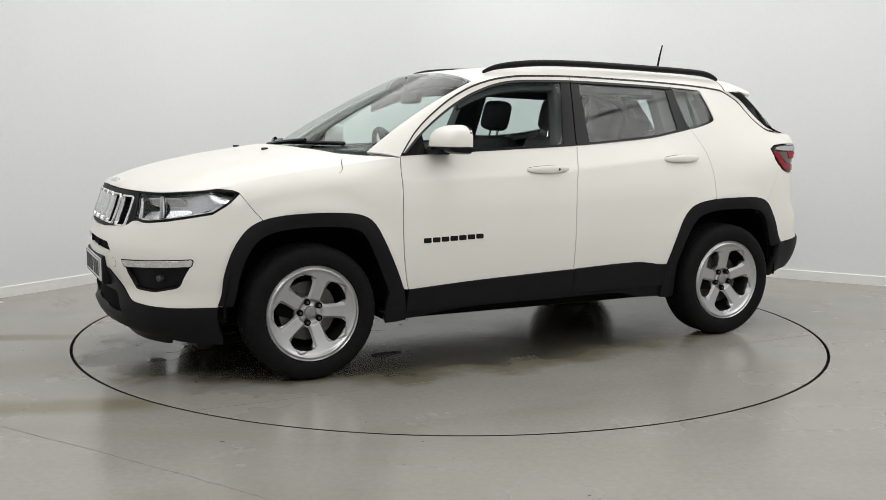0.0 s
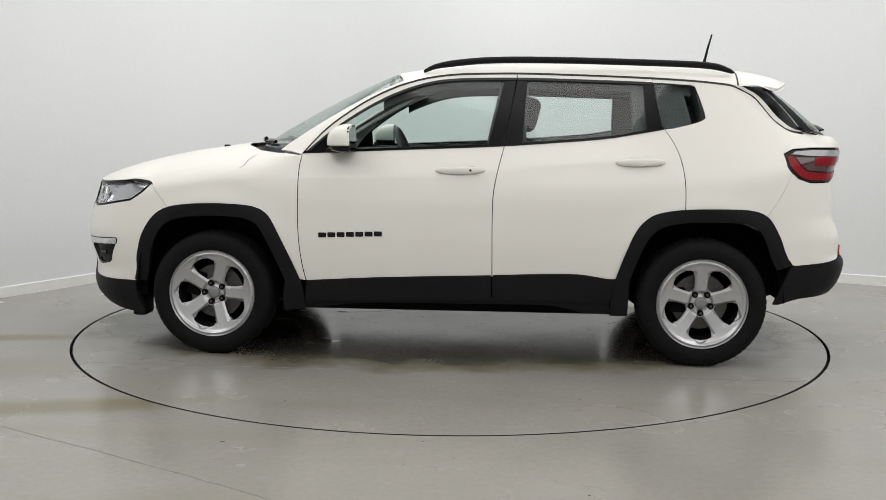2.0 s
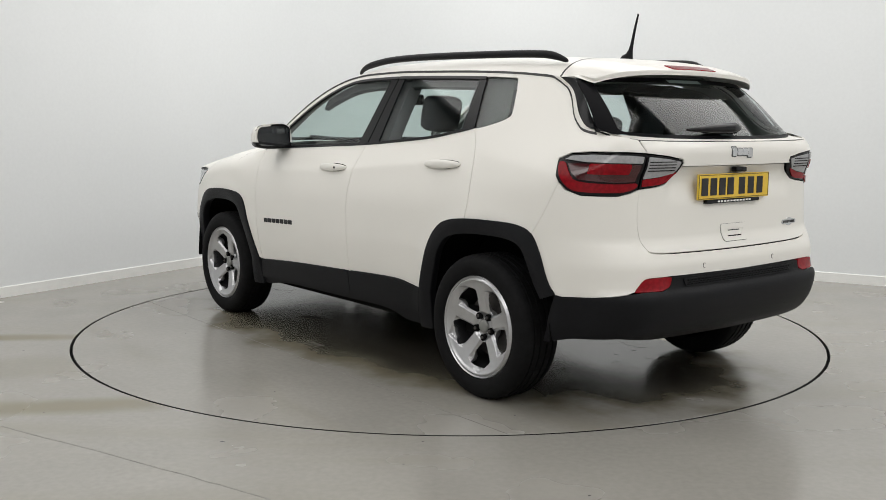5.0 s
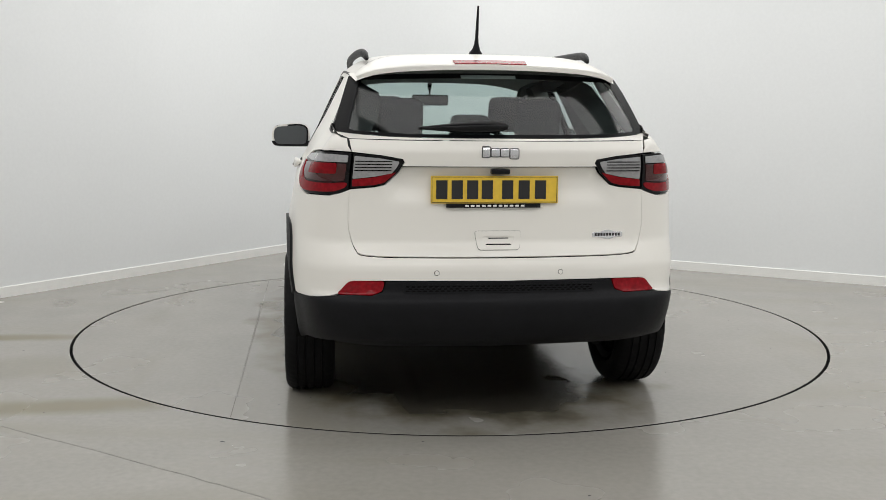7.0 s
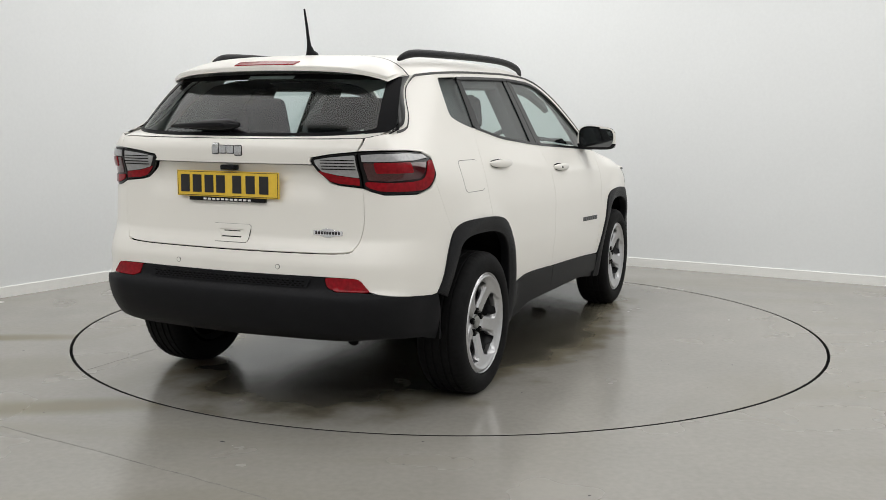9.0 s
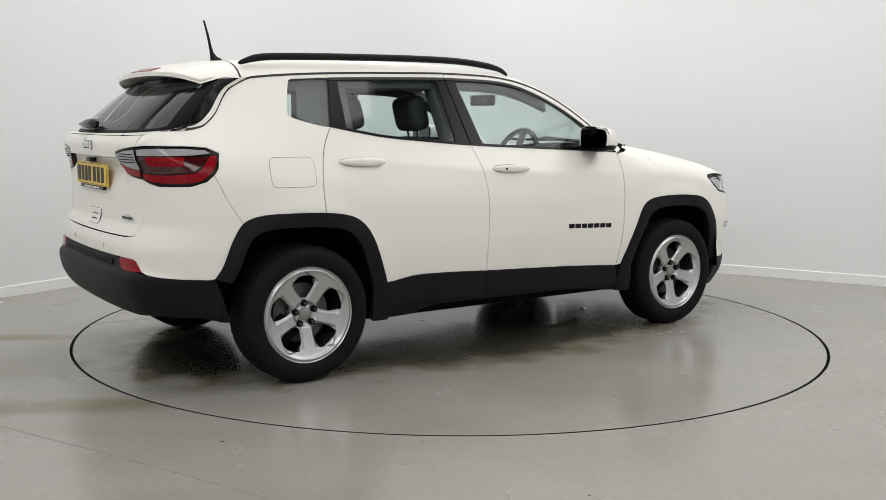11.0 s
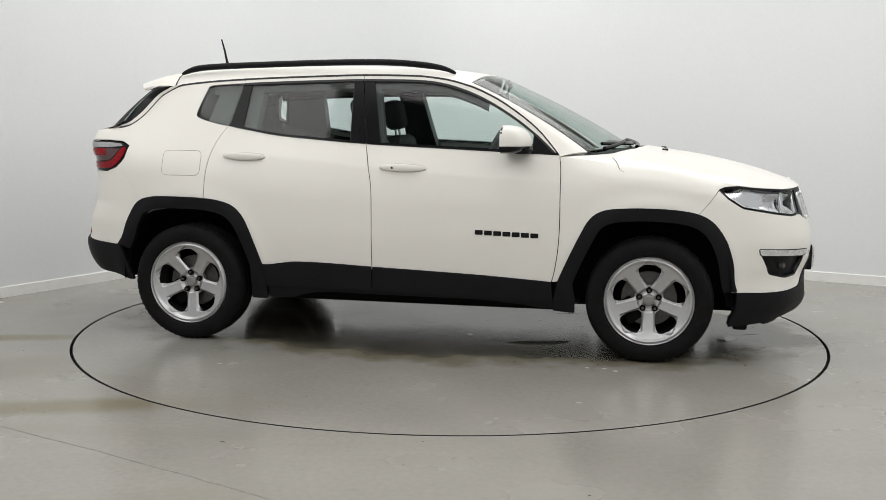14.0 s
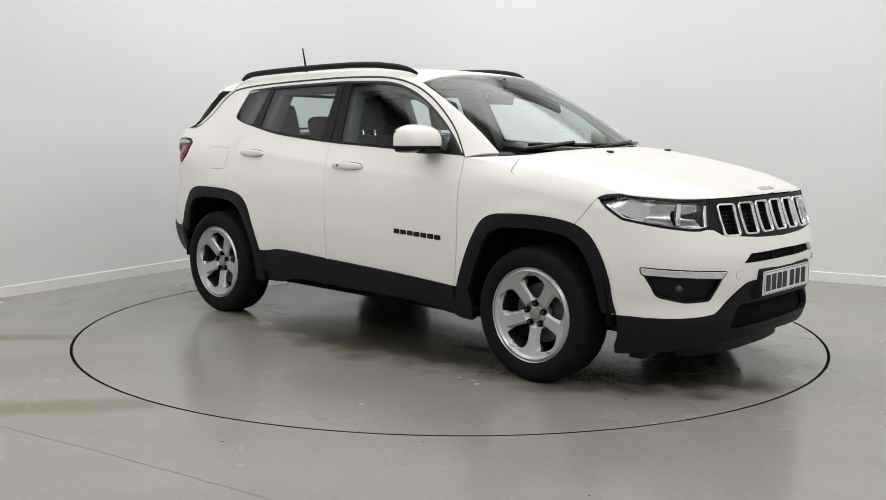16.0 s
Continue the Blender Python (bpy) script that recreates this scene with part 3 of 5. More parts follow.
# doors and wings below the belt
ZB = curve([-0.01, 0.015, 0.06, 0.193, 0.379, 0.502, 0.749, 1.053, 1.451, 1.753, 2.137], [1.322, 1.308, 1.287, 1.252, 1.218, 1.198, 1.176, 1.154, 1.136, 1.123, 1.106])
ZT = curve([0.0, 0.06, 0.251, 0.65, 1.007, 1.25, 1.384, 1.476, 1.629, 1.752, 1.904, 2.03, 2.125], [1.481, 1.484, 1.496, 1.511, 1.519, 1.516, 1.508, 1.492, 1.443, 1.385, 1.291, 1.195, 1.107])


def belt(x0, x1, n=14, dz=0.0):
    return np.array([at("s", x, float(ZB(x)) + dz) for x in np.linspace(x0, x1, n)])


def head(x0, x1, n=14, dz=0.0):
    return np.array([at("s", x, float(ZT(x)) + dz) for x in np.linspace(x0, x1, n)])


def drip(x0, x1, n=16, dz=0.0):
    return np.array([at("s", x, float(ZL(x)) + dz) for x in np.linspace(x0, x1, n)])


def shoulder(x0, x1, n=16):
    return np.array([at("s", x, float(ZS(x))) for x in np.linspace(x0, x1, n)])


GAP = 0.0028
DOOR_F = smooth_line([at("s", *q) for q in ((2.114, 0.42), (2.130, 0.487), (2.146, 0.60), (2.153, 0.728), (2.152, 0.9), (2.150, 1.025), (2.140, 1.10))], count=4)
DOOR_B = smooth_line([at("s", *q) for q in ((1.105, 0.455), (1.106, 0.6), (1.107, 0.729), (1.104, 0.895), (1.081, 1.029), (1.050, 1.154))], count=4)
DOOR_R = smooth_line([at("s", *q) for q in ((0.103, 0.833), (0.104, 0.973), (0.126, 1.094), (0.160, 1.178), (0.205, 1.247))], count=4)
BOT_F = smooth_line([at("s", *q) for q in ((2.110, 0.420), (1.754, 0.443), (1.40, 0.458), (1.109, 0.468))], count=4)
BOT_R = smooth_line([at("s", *q) for q in ((1.101, 0.469), (0.84, 0.480), (0.655, 0.482), (0.56, 0.470), (0.499, 0.461), (0.455, 0.461))], count=4)
G = np.array((GAP, 0))
doors_f = both("front_door", np.concatenate([DOOR_F[::-1] + G, BOT_F + G, DOOR_B - G, belt(1.052, 2.136)]), body, PAINT, (car, car), step=(0.04, 0.010))
up_to = [q for q in arch_r if q[0] < us(0.103) - 0.001]
doors_r = both("rear_door", np.concatenate([DOOR_B[::-1] + G, BOT_R, np.array(up_to), DOOR_R - G, belt(0.205, 1.048)]), body, PAINT, (car, car), step=(0.04, 0.010))
SEAM_F = smooth_line([at("s", 2.885, 0.806), at("s", 2.95, 0.87), at("s", 3.012, 0.935)], count=4)
top_f = [q for q in arch_f if q[0] > us(2.885)]
both("front_wing", np.concatenate([SEAM_F[::-1] + G, np.array(top_f), [at("s", 2.118, 0.42)], DOOR_F[1:] - G * 1.0, shoulder(2.143, 3.16), [at("s", 3.10, 0.9545), at("s", 3.05, 0.950), at("s", 3.022, 0.942)]]), body, PAINT, (car, car), step=(0.035, 0.014), flange=0.004, edge=0.001)
SEAM_R = smooth_line([at("s", -0.322, 0.800), at("s", -0.40, 0.91), at("s", -0.462, 1.024)], count=4)
top_r = [q for q in arch_r if us(0.103) < q[0] < us(-0.322)]
LAMP_TOP = [at("s", -0.405, 1.124), at("s", -0.46, 1.150), at("s", -0.56, 1.157), at("r", 0.72, 1.157), at("r", 0.628, 1.152)]
quarter = np.concatenate([DOOR_R[::-1] + G, np.array(top_r), SEAM_R - G * 0.5, [at("s", -0.43, 1.058)], np.array(LAMP_TOP) + (0, 0.004), [at("r", 0.645, 1.18), at("r", 0.652, 1.208)], DLINE[::-1][1:], drip(-0.1, 0.255, 10), [at("s", 0.262, 1.498)], head(0.20, 0.055, 6, 0.003), smooth_line([at("s", 0.035, 1.478), at("s", 0.008, 1.40), at("s", -0.012, 1.322), at("s", 0.0, 1.298), at("s", 0.06, 1.276), at("s", 0.16, 1.252)], count=4)])
both("quarter_panel", quarter, body, PAINT, (car, car), step=(0.04, 0.035))
for k, side in enumerate((doors_f[0], doors_f[1])):
    panel("window_frame", np.concatenate([drip(0.992, 2.132, 26, -0.004), head(2.12, 0.992, 26, 0.002)]), body, PAINT, side, "white upper door frame", step=(0.05, 0.03), mirror=k == 1, flange=0.02)
for k, side in enumerate((doors_r[0], doors_r[1])):
    panel("window_frame", np.concatenate([drip(0.262, 0.986, 20, -0.004), head(0.986, 0.262, 20, 0.002)]), body, PAINT, side, "white upper door frame", step=(0.05, 0.03), mirror=k == 1, flange=0.02)


# glazing: panes and black pillars between belt and head
def bay(b0, t0, b1, t1, d=0.004):
    return np.concatenate([belt(b0, b1, 16, d), head(t1, t0, 16, -d)])


GL = dict(step=(0.06, 0.05), off=-0.010, flange=0.006)
for k in (0, 1):
    panel("window_pane", bay(1.985, 1.985, 1.140, 1.057), body, GLASS, doors_f[k], "clear side window glass", mirror=k == 1, **GL)
    panel("mirror_sail", np.concatenate([belt(2.128, 1.99, 5, 0.004), head(1.99, 2.118, 8, -0.004)]), body, GLOSS, doors_f[k], "gloss black corner panel", step=(0.05, 0.04), off=-0.006, mirror=k == 1)
    panel("pillar_trim", bay(1.136, 1.053, 1.056, 0.993), body, GLOSS, doors_f[k], "gloss black pillar trim", step=(0.05, 0.05), off=-0.004, mirror=k == 1)
    panel("pillar_trim", bay(1.046, 0.985, 0.957, 0.935), body, GLOSS, doors_r[k], "gloss black pillar trim", step=(0.05, 0.05), off=-0.004, mirror=k == 1)
    panel("window_pane", bay(0.953, 0.931, 0.303, 0.313), body, TINT, doors_r[k], "tinted side window glass", mirror=k == 1, **GL)
    panel("pillar_trim", bay(0.299, 0.309, 0.215, 0.262), body, GLOSS, doors_r[k], "gloss black pillar trim", step=(0.05, 0.05), off=-0.004, mirror=k == 1)
    q = np.concatenate([belt(0.205, 0.03, 8, 0.004), [at("s", 0.005, 1.33), at("s", 0.012, 1.39), at("s", 0.04, 1.472)], head(0.06, 0.252, 6, -0.003)])
    panel("quarter_window", q, body, TINT, car, "tinted fixed quarter window", mirror=k == 1, **GL)
    panel("belt_seal", np.concatenate([belt(2.13, 1.056, 20, 0.010), belt(1.056, 2.13, 20, -0.002)]), body, GLOSS, doors_f[k], "black window seal", step=(0.06, 0.02), off=0.004, flange=0.012, mirror=k == 1)
    panel("belt_seal", np.concatenate([belt(1.046, 0.21, 20, 0.010), belt(0.21, 1.046, 20, -0.002)]), body, GLOSS, doors_r[k], "black window seal", step=(0.06, 0.02), off=0.004, flange=0.012, mirror=k == 1)

# bonnet, roof, screens
edge_l = [(SHO[i, 1], -SHO[i, 0]) for i in range(0, len(SHO), 2)]
rear_edge = [(0.79, -2.165), (0.70, -2.30), (0.60, -2.42), (0.40, -2.535), (0.2, -2.58), (0.0, -2.595)]
half = [q for q in edge_l if -q[1] > 2.19] + rear_edge
hood_outline = np.array(half + [(-y, v) for y, v in half[::-1][1:-1]])
panel("bonnet", hood_outline, hood, PAINT, car, "white bonnet", step=(0.045, 0.045), flange=0.004, edge=0.0008)
cl = [(0.68, -2.27), (0.60, -2.40), (0.40, -2.52), (0.2, -2.565), (0.0, -2.58)]
cr = [(0.0, -2.42), (0.2, -2.41), (0.4, -2.36), (0.56, -2.28), (0.66, -2.22)]
panel("cowl", np.array(cl + [(-y, v) for y, v in cl[::-1][1:]] + [(-y, v) for y, v in cr[::-1]] + cr[1:]), lambda u, v: hood(u, v) - np.array([0, 0, 0.028]), PLASTIC, car, "black plastic cowl under the windscreen", step=(0.06, 0.05))
for k in (0, 1):
    o = [at("s", 2.450, float(ZS(2.45)) + 0.002), at("s", 2.456, 1.044), at("s", 2.468, 1.030), at("s", 2.486, 1.020)]
    o = smooth_line(o, count=4)
    panel("bonnet_gap", np.concatenate([o, (o + (0.004, 0.001))[::-1]]), body, INK, car, "short shut line at the bonnet corner", step=(0.02, 0.02), off=0.0012, flange=0.0, mirror=k == 1)
    h = np.array([(0.690, -2.415), (0.730, -2.434), (0.768, -2.446), (0.768, -2.450), (0.730, -2.438), (0.690, -2.419)])
    panel("bonnet_gap", h, hood, INK, car, "short shut line at the bonnet corner", step=(0.02, 0.02), off=0.0012, flange=0.0, mirror=k == 1)
panel("roof_panel", np.array([(-1, 0), (1, 0), (1, 1), (-1, 1)]), roof, PAINT, car, "white roof", step=(0.07, 0.03), flange=0.01)
wind = panel("windscreen", np.array([(-0.985, 0.015), (0.985, 0.015), (0.985, 0.985), (-0.985, 0.985)]), screen, SCREEN, car, "clear curved windscreen", step=(0.08, 0.06), flange=0.004)
panel("screen_band", np.array([(-0.985, 0.965), (0.985, 0.965), (0.985, 0.985), (-0.985, 0.985)]), screen, GLOSS, wind, "black border band", step=(0.08, 0.03), off=-0.006, flange=0.0)
both("windscreen_pillar", np.array([(0.03, 0.0), (1.0, 0.0), (1.0, 1.0), (0.03, 1.0)]), pillar, PAINT, (car, car), "white windscreen pillar", step=(0.25, 0.05), flange=0.012)
panel("spoiler", np.array([(-1, 0.012), (1, 0.012), (1, 1), (-1, 1)]), spoiler, PAINT, car, "white roof spoiler", step=(0.06, 0.12), flange=0.022, edge=0.006)
panel("spoiler_underside", np.array([(-1, 0), (1, 0), (1, 1), (-1, 1)]), lambda a, q: spoiler_under(a, q), PAINT, car, step=(0.06, 0.3), flange=0.0)

line_all = np.concatenate([drip(2.138, -0.15, 46), DLINE[1:-4]])
both("drip_seal", np.concatenate([line_all + (0, 0.0045), line_all[::-1] - (0, 0.0045)]), body, INK, (car, car), "black rubber drip seal", step=(0.06, 0.02), off=0.003, flange=0.008, edge=0.001)
for k in (0, 1):
    panel("head_seal", np.concatenate([head(2.118, 0.993, 26, 0.0015), head(0.993, 2.118, 26, -0.011)]), body, INK, doors_f[k], "black window seal", step=(0.06, 0.02), off=0.001, flange=0.012, mirror=k == 1)
    panel("head_seal", np.concatenate([head(0.985, 0.262, 20, 0.0015), head(0.262, 0.985, 20, -0.011)]), body, INK, doors_r[k], "black window seal", step=(0.06, 0.02), off=0.001, flange=0.012, mirror=k == 1)
panel("roof_joint", np.array([(-1, 0.997), (1, 0.997), (1, 1.0025), (-1, 1.0025)]), roof, INK, car, "black joint before the spoiler", step=(0.06, 0.01), off=0.001, flange=0.0)

# front bumper
LAMP_BOT = [at("s", 3.012, 0.930), at("s", 3.06, 0.885), at("s", 3.14, 0.835), at("f", 0.70, 0.802), at("f", 0.62, 0.790), at("f", 0.585, 0.790), at("f", 0.552, 0.797), at("f", 0.522, 0.794), at("f", 0.485, 0.770)]
down_f = [q for q in arch_f if q[0] < us(2.885)][::-1]
low_f = [at("s", 3.075, 0.392), at("f", 0.70, 0.388), at("f", 0.56, 0.398), at("f", 0.50, 0.415), at("f", 0.43, 0.475), at("f", 0.37, 0.525), at("f", 0.30, 0.548), at("f", 0.0, 0.552)]
left = np.concatenate([np.array([at("f", 0.0, 0.742), at("f", 0.25, 0.750)] + LAMP_BOT[::-1]), SEAM_F[::-1][1:] - G, np.array(down_f), smooth_line(low_f, count=3)])
fog = rounded([at("f", 0.485, 0.600), at("s", 3.205, 0.618), at("s", 3.215, 0.585), at("f", 0.735, 0.482), at("f", 0.64, 0.455), at("f", 0.528, 0.460)], [0.008, 0.01, 0.01, 0.03, 0.02, 0.02], 3)
intake = rounded([at("f", 0.0, 0.684), at("f", 0.33, 0.680), at("f", 0.385, 0.632), at("f", 0.0, 0.632)], [0, 0.01, 0.004, 0], 3)
both_intake = np.concatenate([intake, (intake * (-1, 1))[::-1]])
bumper_out = np.concatenate([left, (left * (-1, 1))[::-1][1:]])
bumper = panel("front_bumper", bumper_out, body, PAINT, car, "white front bumper skin", holes=[fog, (fog * (-1, 1))[::-1], both_intake], step=(0.045, 0.035), flange=0.02)
deep = dict(step=(0.06, 0.05), flange=0.0)
panel("intake_grille", both_intake, body, LINER, bumper, "dark slot intake", off=-0.022, **deep)
both("fog_recess", fog, body, PLASTIC, (bumper, bumper), "black fog lamp recess", off=-0.028, **deep)
strip = rounded([at("f", 0.480, 0.602), at("s", 3.20, 0.622), at("s", 3.21, 0.592), at("f", 0.50, 0.574)], 0.008, 3)
both("daytime_lamp_rim", inset(strip, -0.005), body, GLOSS, (bumper, bumper), "black rim of the daytime lamp", step=(0.03, 0.02), off=0.002, flange=0.02)
drls = both("daytime_lamp", strip, body, DRL, (bumper, bumper), "clear daytime running lamp strip", step=(0.03, 0.02), off=0.004, flange=0.02)

# lower front bumper
low_left = [at("f", 0.0, 0.548)] + [(q[0], q[1] - 0.003) for q in smooth_line(low_f, count=3)[::-1][1:]] + [at("s", 3.102, 0.395), at("s", 3.108, 0.24), at("s", 3.125, 0.20), at("f", 0.70, 0.215), at("f", 0.55, 0.25), at("f", 0.30, 0.275), at("f", 0.0, 0.28)]
low_left = np.array(low_left)
mouth = rounded([at("f", 0.0, 0.440), at("f", 0.385, 0.435), at("f", 0.45, 0.34), at("f", 0.41, 0.318), at("f", 0.0, 0.325)], [0, 0.05, 0.02, 0.02, 0], 4)
mouth2 = np.concatenate([mouth, (mouth * (-1, 1))[::-1]])
low = panel("lower_bumper", np.concatenate([low_left, (low_left * (-1, 1))[::-1][1:-1]]), body, PLASTIC, car, "black textured lower front bumper", holes=[mouth2], step=(0.05, 0.035), off=0.006, flange=0.03, edge=0.008)
dam = [at("f", 0.0, 0.33), at("f", 0.60, 0.32), at("f", 0.66, 0.30), at("f", 0.63, 0.178), at("f", 0.0, 0.178)]
dam = np.array(dam)
panel("air_dam", np.concatenate([dam, (dam * (-1, 1))[::-1][1:-1]]), lambda u, z: body(u, 0.30 + 0 * z) * (1, 1, 0) + np.stack([0 * z, 0 * z, z], -1), PLASTIC, low, "black rubber air dam beneath the bumper", step=(0.06, 0.05), off=-0.13, flange=0.02)
panel("mouth_grille", mouth2, body, LINER, low, "dark lower intake mesh", off=-0.03, **deep)

# rear bumper and tailgate
gate_side = [at("r", 0.62, 1.005), at("r", 0.621, 0.884), at("r", 0.612, 0.82), at("r", 0.592, 0.765), at("r", 0.545, 0.738), at("r", 0.3, 0.731), at("r", 0.0, 0.729)]
gate_line = smooth_line(gate_side, count=4)
lamp_low = [at("s", -0.43, 1.05), at("s", -0.50, 1.0), at("s", -0.58, 0.977), at("r", 0.70, 0.976), at("r", 0.65, 0.99)]
down_r = [q for q in arch_r if q[0] > us(-0.322)]
rb_top = np.concatenate([SEAM_R[::-1] + G, down_r, [at("s", -0.47, 0.545), at("s", -0.60, 0.556), at("r", 0.70, 0.573), at("r", 0.66, 0.585), at("r", 0.63, 0.625), at("r", 0.60, 0.637), at("r", 0.46, 0.638), at("r", 0.0, 0.634)]])
lm = lambda o: np.stack([2 * UMAX - o[:, 0], o[:, 1]], 1)
top_chain = np.concatenate([np.array([(q[0], q[1] - 0.003) for q in lamp_low[1:]]), gate_line - (0, 0.005)])
ring = np.concatenate([rb_top, lm(rb_top)[::-1][1:], lm(top_chain), top_chain[::-1][1:]])
rear_bumper = panel("rear_bumper", ring, body, PAINT, car, "white rear bumper skin", step=(0.045, 0.035), flange=0.02)
refl = rounded([at("r", 0.668, 0.580), at("r", 0.618, 0.634), at("r", 0.474, 0.634), at("r", 0.488, 0.594), at("r", 0.53, 0.578)], 0.012, 3)
both("rear_reflector", refl, body, RED_LENS, (rear_bumper, rear_bumper), "red rear reflector", step=(0.03, 0.03), off=0.007, flange=0.02)
lowr = [at("s", -0.445, 0.547), at("s", -0.47, 0.541), at("s", -0.60, 0.552), at("r", 0.70, 0.569), at("r", 0.62, 0.577), at("r", 0.53, 0.574), at("r", 0.486, 0.590), at("r", 0.468, 0.632), at("r", 0.0, 0.630)]
lowb = [at("r", 0.0, 0.352), at("r", 0.536, 0.362), at("r", 0.70, 0.380), at("s", -0.55, 0.365), at("s", -0.43, 0.335), at("s", -0.40, 0.335), at("s", -0.415, 0.45)]
lo = np.concatenate([np.array(lowr), lm(np.array(lowr))[::-1][1:], lm(np.array(lowb))[::-1], np.array(lowb)[1:]])
lower_rear = panel("lower_rear_bumper", lo, body, PLASTIC, car, "black textured lower rear bumper", step=(0.03, 0.009), off=0.006, flange=0.03, edge=0.008)
mesh_in = rounded([at("r", 0.41, 0.622), at("r", -0.41, 0.622), at("r", -0.395, 0.586), at("r", 0.395, 0.586)], 0.006, 2)
cells = []
for j in range(3):
    for i in range(33):
        c = (at("r", 0.384 - 0.0238 * i - 0.0119 * (j % 2), 0.6137 - 0.0098 * j))
        if i < 33 - j % 2:
            cells.append(np.array([(c[0] + 0.0098 * math.cos(a), c[1] + 0.0046 * math.sin(a)) for a in np.linspace(0, 2 * math.pi, 7)[:-1]]))
panel("mesh_backing", mesh_in, body, LINER, lower_rear, "dark recess behind the mesh", step=(0.05, 0.02), off=0.0072, flange=0.0)
panel("rear_mesh", mesh_in, body, PLASTIC, lower_rear, "black honeycomb mesh insert", holes=cells, step=(0.05, 0.02), off=0.0125, flange=0.005, edge=0.001)

LAMP_IN = [at("r", 0.625, 1.153), at("r", 0.50, 1.140), at("r", 0.412, 1.125), at("r", 0.404, 1.112), at("r", 0.425, 1.07), at("r", 0.475, 1.022), at("r", 0.52, 1.012), at("r", 0.62, 1.003)]
gate_top = [at("r", 0.642, 1.208), at("r", 0.5, 1.204), at("r", 0.25, 1.202), at("r", 0.0, 1.202)]
FOLD = 1.0955


def gate_skin(u, z):
    """The tailgate's lower face, set back beneath the fold over the plate."""
    p = body(u, z)
    deep = 0.026 * step01((0.50 - np.abs(p[..., 1])) / 0.10) * step01((z - 0.93) / 0.10)
    return p + np.stack([deep, 0 * deep, 0 * deep], -1)


gl = np.concatenate([[at("r", 0.0, FOLD - 0.001), at("r", 0.2, FOLD - 0.001), at("r", 0.411, FOLD - 0.001)], np.array(LAMP_IN[4:]), gate_line[1:]])
tailgate = panel("tailgate", inset(np.concatenate([gl, lm(gl)[::-1][1:-1]]), 0.0025), gate_skin, PAINT, car, "white tailgate", step=(0.035, 0.02), flange=0.016)
brow = np.concatenate([np.array(gate_top)[::-1], np.array(LAMP_IN[:4]), [at("r", 0.411, FOLD + 0.001), at("r", 0.2, FOLD), at("r", 0.0, FOLD)]])
panel("tailgate_brow", inset(np.concatenate([brow, lm(brow)[::-1][1:-1]]), 0.0025), body, PAINT, tailgate, "white tailgate brow above the plate", step=(0.035, 0.02), flange=0.030, edge=0.004)
rear_glass = panel("rear_screen", np.array([(-0.995, 0.02), (0.995, 0.02), (0.995, 0.985), (-0.995, 0.985)]), tail_glass, REAR_GLASS, tailgate, "tinted rear screen", step=(0.08, 0.08), flange=0.006)
both("rear_pillar_strip", np.array([(0.70, 0.0), (0.98, 0.0), (0.98, 0.985), (0.62, 0.985), (0.70, 0.8)]), rear_pillar, PAINT, (tailgate, tailgate), "white strip beside the rear screen", step=(0.3, 0.05), flange=0.008)
both("rear_pillar_panel", np.array([(0.0, 0.0), (0.69, 0.0), (0.69, 0.8), (0.61, 0.975), (0.0, 0.975)]), rear_pillar, GLOSS, (tailgate, tailgate), "gloss black panel beside the rear screen", step=(0.3, 0.05), off=-0.003, flange=0.006)


def sill_lip(a, b):
    """Ledge from the tailgate's upper edge in to the foot of the rear screen."""
    a, b = np.asarray(a, float), np.asarray(b, float)
    foot = tail_glass(a, 0.99 + 0 * a)
    out = body(UMAX - a * (UMAX - ur(0.642)), 1.202 + 0.006 * a ** 2)
    return foot + (out - foot) * b[..., None]


panel("screen_ledge", np.array([(-1, 0), (1, 0), (1, 1), (-1, 1)]), sill_lip, PAINT, tailgate, step=(0.06, 0.3), flange=0.0)

# cladding
def band(outer, inner):
    return np.concatenate([outer, inner[::-1]])


tail = lambda *q: np.array([at("s", *p) for p in q])
clad_f, clad_fi = np.concatenate([arch_f, tail((2.130, 0.34), (2.125, 0.262))]), np.concatenate([inner_f, tail((2.24, 0.34), (2.24, 0.255))])
clad_r, clad_ri = np.concatenate([tail((0.475, 0.262), (0.470, 0.36)), arch_r]), np.concatenate([tail((0.385, 0.262), (0.384, 0.36)), inner_r])
for nm, o, i in (("front_arch", clad_f, clad_fi), ("rear_arch", clad_r, clad_ri)):
    both(nm, band(o, i), body, PLASTIC, (car, car), "black textured wheel arch cladding", step=(0.03, 0.03), off=0.012, flange=0.05, edge=0.010)
SILL_F = np.concatenate([BOT_F - (0, 0.004), [at("s", 1.108, 0.335), at("s", 2.124, 0.305)]])
SILL_R = np.concatenate([BOT_R - (0, 0.004), [at("s", 0.477, 0.335), at("s", 1.103, 0.335)]])
for k in (0, 1):
    panel("door_cladding", SILL_F, body, PLASTIC, doors_f[k], "black lower door cladding", step=(0.06, 0.03), off=0.012, flange=0.03, edge=0.008, mirror=k == 1)
    panel("door_cladding", SILL_R, body, PLASTIC, doors_r[k], "black lower door cladding", step=(0.06, 0.03), off=0.012, flange=0.03, edge=0.008, mirror=k == 1)
sill_b = smooth_line([at("s", *q) for q in ((2.118, 0.262), (2.056, 0.266), (1.905, 0.287), (1.692, 0.301), (1.14, 0.305), (0.83, 0.307), (0.705, 0.291), (0.627, 0.268), (0.480, 0.264))], count=3)
